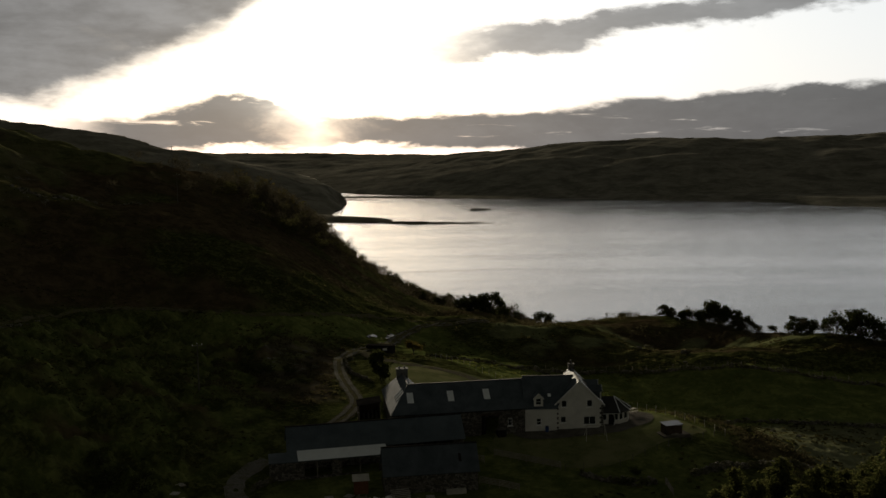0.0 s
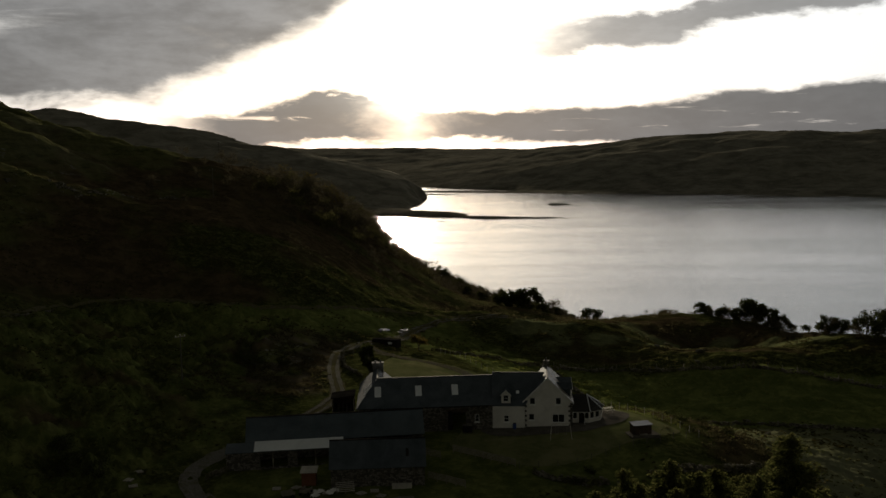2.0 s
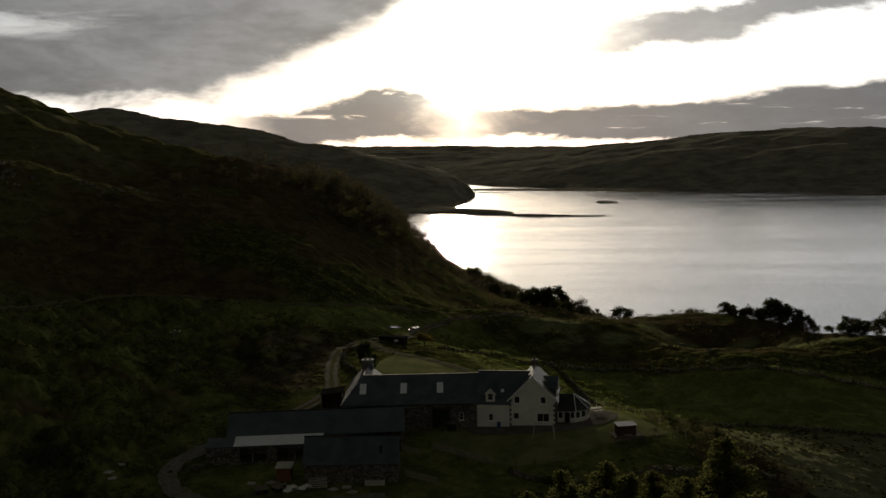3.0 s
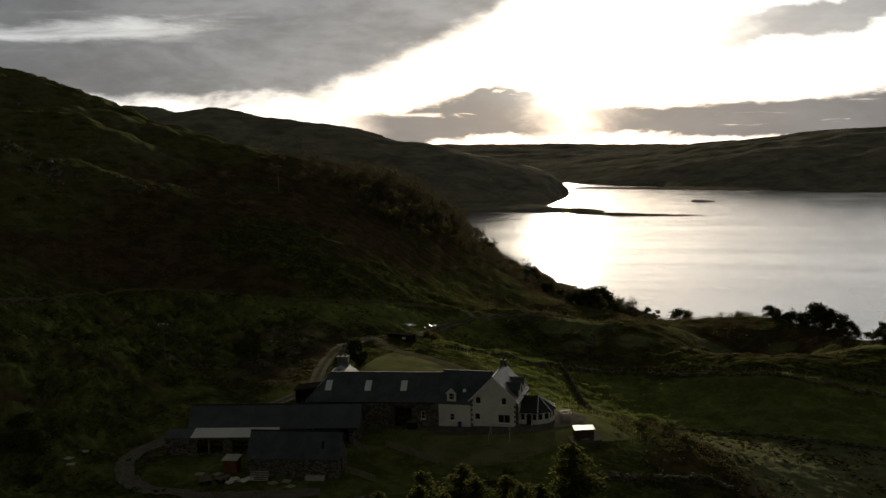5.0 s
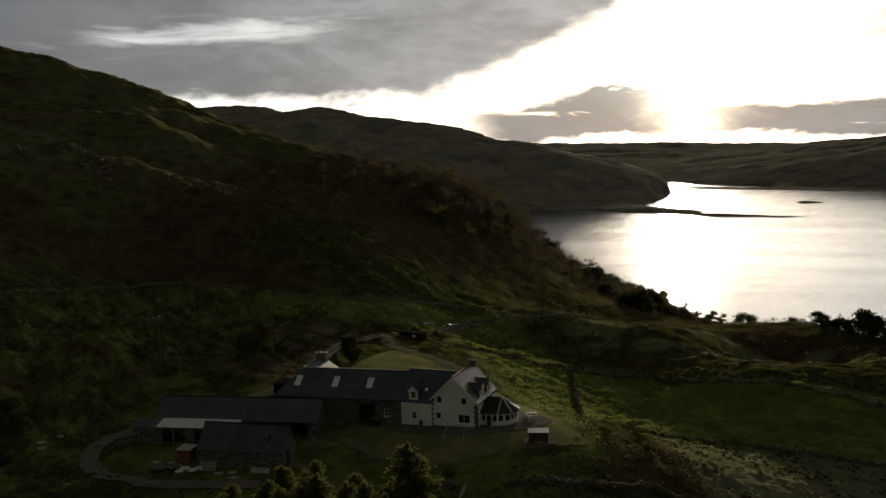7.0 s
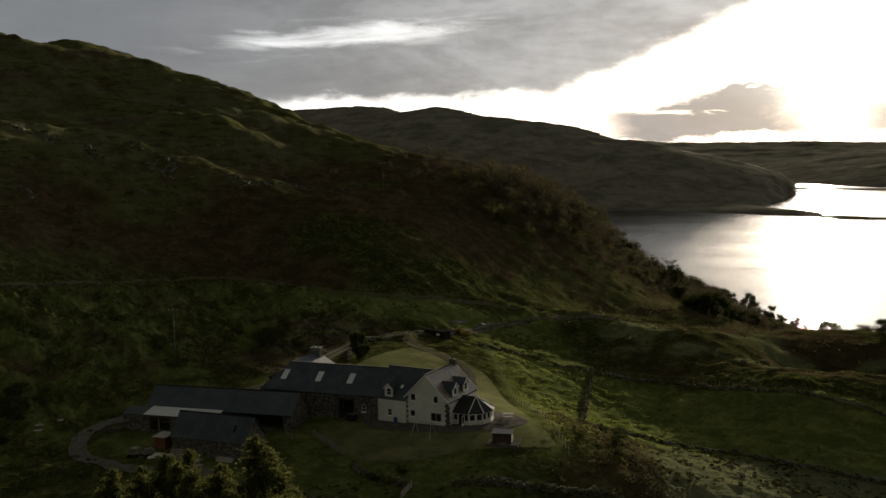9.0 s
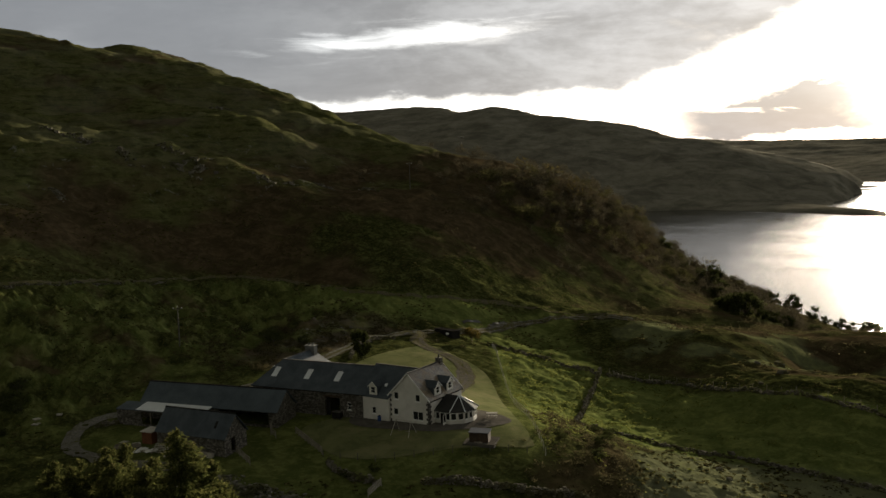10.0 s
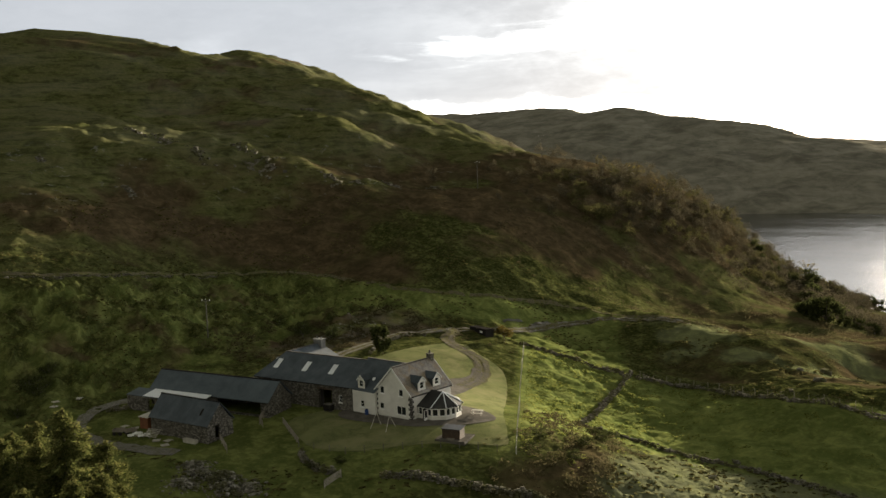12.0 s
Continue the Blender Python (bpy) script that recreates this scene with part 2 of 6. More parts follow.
MOOR, LAWN, WATER = moor(), lawn_mat(), water_mat()
RENDER = plain("cream_render", (0.53, 0.515, 0.47), (0.71, 0.69, 0.64), 2.2, 0.9)
HARL = plain("grey_harling", (0.075, 0.076, 0.075), (0.145, 0.145, 0.14), 3.0, 0.95)
MARGIN = plain("dark_margin_stone", (0.035, 0.032, 0.03), (0.10, 0.092, 0.082), 3.0, 0.85)
SLATE = plain("wet_slate", (0.040, 0.051, 0.061), (0.086, 0.102, 0.117), 2.0, 0.68, 0.0, 0.03, 0.18)
SLATE_DARK = plain("dark_slate", (0.022, 0.022, 0.022), (0.055, 0.053, 0.051), 2.0, 0.75, 0.0, 0.03, 0.15)


def old_slate():
    """Weathered slates: grey-brown with ochre lichen, pale patches and uneven courses."""
    m, n, spot = material("old_slate")
    patch, mid, grain = n.noise(spot, 0.5, 4, 0.6, 0.5), n.noise(spot, 1.9, 4, 0.6, 0.3), n.noise(spot, 8.0, 3, 0.6)
    c = n.mix(n.step(mid, 0.35, 0.65), (0.105, 0.092, 0.078), (0.235, 0.205, 0.165))
    c = n.mix(n.step(patch, 0.45, 0.65, 0.0, 0.7), c, (0.21, 0.145, 0.075))
    c = n.mix(n.step(grain, 0.58, 0.74, 0.0, 0.6), c, (0.40, 0.39, 0.35))
    lift = n.math("ADD", n.math("MULTIPLY", mid, 0.6), n.math("MULTIPLY", grain, 0.5))
    finish(n, c, n.step(mid, 0.3, 0.7, 0.34, 0.6), 0.0, lift, 0.16, 0.8, 0.5)
    return m


def rubble_mat():
    """Random rubble: each stone its own tone, pale mortar and dark joints."""
    m, n, spot = material("rubble_stone")
    bent = n.vec("ADD", n.vec("MULTIPLY", spot, (1.0, 1.0, 1.5)), n.vec("SCALE", n.add("ShaderNodeTexNoise", out=1, Vector=spot, Scale=1.5), scale=0.35))
    cell = n.tree.nodes.new("ShaderNodeTexVoronoi")
    cell.inputs["Scale"].default_value = 2.9
    n.put(bent, cell.inputs["Vector"])
    rim = n.tree.nodes.new("ShaderNodeTexVoronoi")
    rim.feature = "DISTANCE_TO_EDGE"
    rim.inputs["Scale"].default_value = 2.9
    n.put(bent, rim.inputs["Vector"])
    tone = n.add("ShaderNodeSeparateColor", i0=cell.outputs["Color"])
    grain, stain = n.noise(spot, 7.0, 4, 0.65), n.noise(spot, 0.35, 4, 0.6)
    f = n.math("ADD", n.math("MULTIPLY", tone, 0.7), n.math("MULTIPLY", grain, 0.3))
    c = n.mix(n.step(f, 0.2, 0.85), (0.066, 0.061, 0.053), (0.235, 0.218, 0.190))
    c = n.mix(n.step(stain, 0.4, 0.65, 0.0, 0.45), c, (0.07, 0.062, 0.045))
    joint = n.step(rim.outputs[0], 0.02, 0.09)
    c = n.mix(joint, (0.065, 0.059, 0.050), c)
    finish(n, c, 0.95, 0.0, n.math("ADD", joint, n.math("MULTIPLY", grain, 0.3)), 0.07, 0.8, 0.1)
    return m


def track_mat(name, dark, light, grown):
    """Stony ground with ruts of bare gravel and patches where grass has grown over."""
    m, n, spot = material(name)
    mid, fine = n.noise(spot, 0.7, 5, 0.65, 0.6), n.noise(spot, 5.0, 4, 0.7)
    c = n.mix(n.step(fine, 0.32, 0.7), dark, light)
    green = n.mix(n.step(fine, 0.35, 0.7), (0.06, 0.062, 0.018), (0.13, 0.125, 0.04))
    finish(n, n.mix(n.step(mid, 0.45, 0.62, 0.0, grown), c, green), 1.0, 0.0, fine, 0.06, 0.6, 0.0)
    return m


SLATE_OLD = old_slate()
TIN = plain("blue_grey_sheet", (0.044, 0.058, 0.070), (0.085, 0.107, 0.124), 1.6, 0.62, 0.0, 0.02, 0.3)
CLEAR = plain("translucent_sheet", (0.58, 0.61, 0.64), (0.80, 0.83, 0.85), 1.0, 0.3, 0.0, 0.01, 0.5)
RUBBLE = rubble_mat()
WHITE = plain("white_paint", (0.66, 0.66, 0.63), (0.82, 0.82, 0.80), 2.0, 0.5)
WOOD = plain("weathered_wood", (0.13, 0.11, 0.085), (0.30, 0.27, 0.22), 4.0, 0.85)
POSTWOOD = plain("grey_post_wood", (0.06, 0.056, 0.046), (0.14, 0.13, 0.11), 4.0, 0.9)
DARKWOOD = plain("dark_stained_wood", (0.035, 0.025, 0.018), (0.09, 0.06, 0.04), 4.0, 0.8)
DARK = plain("dark_interior", (0.015, 0.014, 0.013), (0.035, 0.032, 0.03), 2.0, 1.0, 0.0, 0.02, 0.0)
GRAVEL = plain("grey_gravel", (0.070, 0.064, 0.056), (0.142, 0.130, 0.114), 2.0, 1.0, 0.0, 0.05, 0.0)
DRIVE = track_mat("worn_gravel", (0.058, 0.052, 0.042), (0.150, 0.136, 0.112), 0.55)
YARDTRACK = track_mat("pale_yard_gravel", (0.095, 0.090, 0.080), (0.225, 0.214, 0.190), 0.45)
TRACK = track_mat("stony_track", (0.06, 0.055, 0.032), (0.145, 0.128, 0.086), 0.8)


WETMUD = plain("wet_mud", (0.030, 0.027, 0.022), (0.060, 0.054, 0.044), 2.0, 0.42, 0.0, 0.01, 0.28)


def foliage(name, dark, light, through_it):
    m, n, spot = material(name)
    one = n.add("ShaderNodeNewGeometry", out=8)
    f = n.math("ADD", n.math("MULTIPLY", one, 0.6), n.math("MULTIPLY", n.noise(spot, 0.35, 3), 0.5))
    c = n.mix(n.step(f, 0.2, 0.85), dark, light)
    diff = n.add("ShaderNodeBsdfDiffuse", Color=c)
    lit = n.add("ShaderNodeBsdfTranslucent", Color=c)
    both = n.tree.nodes.new("ShaderNodeMixShader")
    both.inputs[0].default_value = through_it
    n.put(diff, both.inputs[1])
    n.put(lit, both.inputs[2])
    n.add("ShaderNodeOutputMaterial", Surface=both.outputs[0])
    return m


LEAF = foliage("dark_foliage", (0.022, 0.028, 0.010), (0.066, 0.074, 0.026), 0.3)
AUTUMN = foliage("turning_foliage", (0.045, 0.040, 0.012), (0.14, 0.105, 0.03), 0.35)
WOODS = foliage("autumn_woods", (0.044, 0.039, 0.025), (0.110, 0.094, 0.060), 0.25)
SPRUCE = foliage("dark_spruce", (0.028, 0.037, 0.012), (0.104, 0.110, 0.034), 0.4)
SHOOTS = foliage("golden_shoots", (0.058, 0.062, 0.020), (0.146, 0.138, 0.050), 0.4)
OLIVE = foliage("olive_leaves", (0.040, 0.041, 0.016), (0.115, 0.106, 0.043), 0.28)
SCRUB = foliage("brown_scrub", (0.036, 0.033, 0.017), (0.104, 0.088, 0.044), 0.35)
TUSSOCK = foliage("rushy_tussocks", (0.080, 0.100, 0.022), (0.235, 0.240, 0.066), 0.5)
PALE = foliage("bleached_tussocks", (0.05, 0.050, 0.018), (0.125, 0.112, 0.045), 0.3)
BARK = plain("bark", (0.05, 0.042, 0.034), (0.13, 0.11, 0.09), 4.0, 0.9)


def glass_mat():
    m, n, spot = material("window_glass")
    finish(n, (0.02, 0.022, 0.024), 0.06, 0.0, n.noise(spot, 1.5, 2), 0.002, 0.1, 0.6)
    return m


GLASS = glass_mat()


# ---- building blocks ----
def mesh_ob(name, bm, mat, parent=None, label="", smooth=False):
    me = bpy.data.meshes.new(name)
    bmesh.ops.recalc_face_normals(bm, faces=bm.faces)
    bm.to_mesh(me)
    bm.free()
    me.materials.append(mat)
    if smooth:
        me.polygons.foreach_set("use_smooth", [True] * len(me.polygons))
    ob = new(name, me)
    if parent is not None:
        ob.parent = parent
    if label:
        ob["label"] = label
    return ob


part = mesh_ob


def hexa(bm, low, high):
    """A solid between two loops of corners."""
    a = [bm.verts.new(p) for p in low]
    b = [bm.verts.new(p) for p in high]
    bm.faces.new(a[::-1])
    bm.faces.new(b)
    for i in range(len(a)):
        j = (i + 1) % len(a)
        bm.faces.new((a[i], a[j], b[j], b[i]))
    return bm


def box(bm, x0, x1, y0, y1, z0, z1):
    return hexa(bm, [(x0, y0, z0), (x1, y0, z0), (x1, y1, z0), (x0, y1, z0)], [(x0, y0, z1), (x1, y0, z1), (x1, y1, z1), (x0, y1, z1)])


def boxes(*rows):
    bm = bmesh.new()
    for r in rows:
        box(bm, *r)
    return bm


def slab(bm, corners, thick):
    """A sheet of roof: the corners are its upper face, thickened downwards."""
    p = [Vector(c) for c in corners]
    n = (p[1] - p[0]).cross(p[2] - p[0]).normalized()
    if n.z < 0:
        n = -n
    return hexa(bm, [q - n * thick for q in p], p)


def wall_bm(bm, origin, along, inward, tops, z0, thick, holes=()):
    """A wall with real openings. tops: (u, height) along the wall; holes: (u0, u1, low, high)."""
    o, a, d = Vector(origin), Vector(along), Vector(inward) * thick
    cuts = sorted({u for u, _ in tops} | {u for h in holes for u in h[:2]})

    def top(u):
        for (u0, h0), (u1, h1) in zip(tops, tops[1:]):
            if u0 <= u <= u1:
                return h0 + (h1 - h0) * (u - u0) / (u1 - u0)
        return tops[-1][1]

    def at(u, z):
        return o + a * u + Vector((0, 0, z))

    for u0, u1 in zip(cuts, cuts[1:]):
        um, z = (u0 + u1) / 2, z0
        for h in sorted((h for h in holes if h[0] <= um <= h[1]), key=lambda h: h[2]):
            if h[2] > z:
                q = [at(u0, z), at(u1, z), at(u1, h[2]), at(u0, h[2])]
                hexa(bm, q, [v + d for v in q])
            z = h[3]
        q = [at(u0, z), at(u1, z), at(u1, top(u1)), at(u0, top(u0))]
        hexa(bm, q, [v + d for v in q])
    bmesh.ops.remove_doubles(bm, verts=bm.verts, dist=0.0005)
    return bm


def window(parent, origin, along, inward, u0, u1, z0, z1, mullions=1, transom=True, sill=True, t=0.07):
    """A painted frame set into its opening, with panes and a sill."""
    o, a, d = Vector(origin), Vector(along), Vector(inward)

    def bar(bm, ua, ub, za, zb, d0, d1):
        q = [o + a * ua + Vector((0, 0, za)), o + a * ub + Vector((0, 0, za)), o + a * ub + Vector((0, 0, zb)), o + a * ua + Vector((0, 0, zb))]
        hexa(bm, [v + d * d0 for v in q], [v + d * d1 for v in q])

    bm = bmesh.new()
    bar(bm, u0, u0 + t, z0, z1, 0.06, 0.14)
    bar(bm, u1 - t, u1, z0, z1, 0.06, 0.14)
    bar(bm, u0 + t, u1 - t, z0, z0 + t, 0.06, 0.14)
    bar(bm, u0 + t, u1 - t, z1 - t, z1, 0.06, 0.14)
    for i in range(1, mullions + 1) if mullions else ():
        u = u0 + (u1 - u0) * i / (mullions + 1)
        bar(bm, u - 0.03, u + 0.03, z0 + t, z1 - t, 0.07, 0.13)
    zm = (z0 + z1) / 2
    if transom:
        bar(bm, u0 + t, u1 - t, zm - 0.025, zm + 0.025, 0.065, 0.125)
    win = part("window", bm, WHITE, parent, "white painted window frame with dark glass")
    bm = bmesh.new()
    bar(bm, u0 + t, u1 - t, z0 + t, z1 - t, 0.095, 0.105)
    part("pane", bm, GLASS, win)
    if sill:
        bm = bmesh.new()
        bar(bm, u0 - 0.12, u1 + 0.12, z0 - 0.14, z0 - 0.002, -0.08, 0.10)
        part("sill", bm, WHITE, win)
    return win


def limb(bm, a, b, r0, r1, sides=6):
    a, b = Vector(a), Vector(b)
    turn = (b - a).to_track_quat("Z", "Y").to_matrix().to_4x4()
    bmesh.ops.create_cone(bm, cap_ends=True, segments=sides, radius1=r0, radius2=r1, depth=(b - a).length, matrix=Matrix.Translation((a + b) / 2) @ turn)


def thing(name, label, category, at=(0, 0, 0), turn=0.0, group="", kind=""):
    ob = new(name)
    ob.matrix_world = pose(*at, 0, 0, turn)
    ob.empty_display_size = 0.3
    return tagged(ob, label, category, group, kind)


# ---- ground ----
# rolling ground: three nets of round swells, (west edge, south edge, step, radius, heights row by row)
GROUND_BASE = -66.64
BROAD = (-620, -160, 120, 105, (
    (0.2, 2.6, 19.9, 29.7, 23.4, 26.9, 7.1, 23.8),
    (13.2, 43.8, 48.6, 38.8, 16.7, 48.9, 23.5),
    (8.6, 69.0, 51.5, 44.8, 41.1, 8.6, 13.9, 12.0),
    (52.6, 87.2, 49.9, 33.5, 26.5, 45.8, 8.5),
    (16.0, 70.9, 60.4, 62.8, 73.3, -4.7, 2.9, 1.8),
    (94.3, 68.8, 35.1, -18.7, -7.0, 14.4, 29.7),
    (91.7, 68.2, 13.9, -15.9, -27.1, 64.3, -131.2, -30.2),
    (48.0, 66.1, 7.0, 21.2, 16.1, -59.3, -39.1),
    (7.0, 43.7, 38.2, 16.1, -13.7, -96.4, -14.2, -238.8),
))
MIDDLE = (-330, -60, 62, 52, (
    (2.9, 2.8, 0.2, -1.2, -3.0, -6.9, -14.8, -9.0),
    (0.3, 0.8, 4.0, 11.1, 0.6, 2.5, -9.6),
    (0.1, 1.2, 6.5, -4.4, -9.8, 4.9, -9.2, 6.0),
    (0.1, 1.4, 9.2, 5.1, 8.0, -6.0, 0.6),
    (2.0, -0.8, 5.0, -7.6, 7.5, -19.0, 0.4, -5.7),
    (2.0, -4.1, -1.7, 4.6, -1.9, 5.6, -9.1),
    (8.6, 9.7, 2.8, -12.1, 12.6, -2.0, -3.2, -5.7),
    (0.6, 9.4, -7.3, 33.9, 0.2, 12.2, 10.9),
    (0.3, 0.2, 0.0, -5.9, -2.4, 14.2, -37.8, 2.6),
))
FINE = (-75, -40, 30, 24, (
    (-2.5, -0.1, 0.3, -0.5, 0.1),
    (-2.5, -0.1, -1.1, 1.6, -3.8),
    (2.5, 0.5, -0.3, 4.0, 2.5),
    (1.0, 1.5, -1.1, -1.7, 2.6),
    (2.1, -1.5, 0.9, -0.6, 6.7),
    (2.5, -6.1, -1.2, 3.0, 3.9),
    (0.7, -3.3, 4.1, 8.1, -10.5),
))

WATER_Z = -40.0


def smooth(x, lo, hi):
    t = np.clip((x - lo) / (hi - lo), 0, 1)
    return t * t * (3 - 2 * t)


def ridge(x, y, line, power=1.5):
    """A hill along a broken line of (x, y, crest, width south, width north); falls to the loch bed."""
    best = np.full_like(x, -60.0)
    for (xa, ya, za, sa, na), (xb, yb, zb, sb, nb) in zip(line, line[1:]):
        dx, dy = xb - xa, yb - ya
        l2 = dx * dx + dy * dy
        t = np.clip(((x - xa) * dx + (y - ya) * dy) / l2, 0, 1)
        px, py = x - xa - t * dx, y - ya - t * dy
        north = (px * -dy + py * dx) > 0
        w = np.where(north, na + (nb - na) * t, sa + (sb - sa) * t)
        r = np.hypot(px, py) / w
        z = za + (zb - za) * t
        best = np.maximum(best, -60 + (z + 60) * (1 - np.clip(r, 0, 1) ** power))
    return best


# knolls along the bank above the shore: x, y, rise, radius
KNOLLS = ((45, 201, 6.0, 15), (55, 167, 2.2, 13), (67, 150, 2.2, 13), (74, 124, 3.0, 15), (82, 101, 3.8, 15), (90, 84, 4.6, 16), (102, 62, 4.5, 18), (-1, 188, 2.0, 12), (22, 222, -3.0, 13), (-62, 52, 2.0, 10), (-52, 46, 1.0, 8), (27, 186, -2.2, 15), (11, 187, -1.6, 12), (-1, 188, -1.0, 10),
          (-54, 284, -5.0, 17), (-56, 258, -4.4, 17), (-66, 268, 2.3, 17), (-42, 248, -2.7, 17), (-30, 219, -2.5, 17), (-26, 350, -4.1, 17), (-12, 332, -1.9, 17), (8, 312, -2.4, 17), (6, 202, -1.3, 17), (18, 201, -1.0, 17),
          (-190, 158, 3.5, 20), (-168, 156, 3.5, 20), (-184, 126, -2.5, 18), (-162, 124, -2.5, 18),
          (-14, 124, 1.3, 12), (5, 121, -3.2, 14), (30, 204, -3.2, 14), (40, 201, -1.6, 10), (18, 160, -2.0, 14))
FAR_RIDGE = ((-2600, 3300, 120, 1700, 900), (-1500, 3350, 70, 1700, 900), (-1111, 3400, 42, 1600, 900), (-960, 3400, 25, 1600, 900), (-770, 3400, 36, 1600, 900), (-608, 3400, 37, 1600, 900),
             (-470, 3400, 17, 1600, 900), (-270, 3400, 26, 1650, 900), (-120, 3400, 13, 1700, 900), (60, 3400, 20, 1750, 900), (255, 3400, 30, 1800, 900))
EAST_RIDGE = ((200, 2900, 22, 1300, 900), (330, 2500, 41, 1050, 900), (420, 2250, 56, 900, 900), (500, 2150, 62, 860, 900), (590, 2050, 61, 800, 900), (700, 2000, 54, 780, 900),
              (800, 1980, 60, 800, 900), (900, 1950, 62, 800, 900), (1300, 1850, 66, 820, 900), (2600, 1300, 90, 900, 1200))
MID_HILL = ((-2300, 1150, 210, 900, 700), (-1176, 1445, 126, 700, 500), (-1034, 1445, 128, 680, 500), (-954, 1445, 126, 640, 500), (-903, 1445, 114, 620, 500), (-822, 1445, 121, 600, 500), (-775, 1445, 110, 590, 500),
            (-705, 1445, 101, 570, 480), (-621, 1445, 86, 560, 450), (-553, 1445, 69, 550, 420), (-515, 1445, 46, 540, 400), (-455, 1420, 14, 520, 400), (-380, 1380, -8, 480, 380), (-300, 1300, -20, 400, 340), (-230, 1180, -30, 280, 250))
SHORE_HILL = ((-900, 1900, 60, 600, 500), (-560, 1780, 22, 420, 400), (-380, 1640, 2, 360, 320), (-270, 1480, -14, 300, 260), (-215, 1330, -24, 220, 200), (-200, 1230, -30, 160, 150))
# the far east shore: x and y along the waterline
EAST_COAST = ((-60, 1560), (20, 1528), (110, 1512), (200, 1478), (240, 1395), (275, 1350), (350, 1312), (426, 1270), (500, 1205), (515, 1120), (560, 1092), (760, 1010), (1200, 880), (2600, 500))
HEADLAND = ((-260, 1120, -33, 170, 190), (-170, 1050, -35.5, 120, 110), (-110, 1010, -36.0, 70, 90), (-78, 975, -38.6, 44, 40), (-50, 958, -37.3, 36, 26), (-20, 952, -38.2, 28, 24), (10, 946, -38.7, 26, 22), (42, 940, -39.3, 20, 18))
BARS = (((-190, 878, -39.2, 16, 14), (-150, 906, -39.3, 14, 12)), ((-120, 918, -39.4, 14, 12), (-94, 914, -39.6, 12, 10)),
        ((-300, 1620, -37.5, 150, 70), (-130, 1575, -38.4, 130, 70), (-34, 1540, -38.4, 150, 90), (100, 1500, -37.5, 160, 260), (320, 1440, -36.5, 170, 400)),
        ((-230, 1510, -37.6, 70, 60), (-175, 1496, -38.6, 50, 50), (-118, 1478, -39.6, 30, 30)), ((32, 1182, -37.6, 24, 22), (52, 1176, -38.2, 22, 20)))


def wobble(x, y, size, seed):
    """Cheap rolling noise from turned sines."""
    out = np.zeros_like(x)
    rng = np.random.RandomState(seed)
    for octave in range(4):
        f = 2 * math.pi / size * 1.9 ** octave
        for _ in range(4):
            a, p, q = rng.uniform(0, math.pi), rng.uniform(0, 7), rng.uniform(0.75, 1.3)
            out += np.sin((x * math.cos(a) + y * math.sin(a)) * f * q + p + 1.7 * np.sin((y * math.cos(a) - x * math.sin(a)) * f * 0.6 + p * 2)) * 0.25 * 0.55 ** octave
    return out


# the hillside track, x against y: the steep hill stands above it, the hummocky terrace below
HILL_TRACK = ((-30, -120), (-13, -109), (4, -103.2), (28, -106.6), (43, -107), (57, -101.5), (64.6, -91), (67.6, -77), (70.5, -66), (76, -57), (89, -48), (105, -40), (112.5, -29), (122, 0))


def above_track(x, y):
    """How far west of the hillside track a place lies."""
    ys, xs = np.array(HILL_TRACK).T
    return np.interp(y, ys, xs) - x


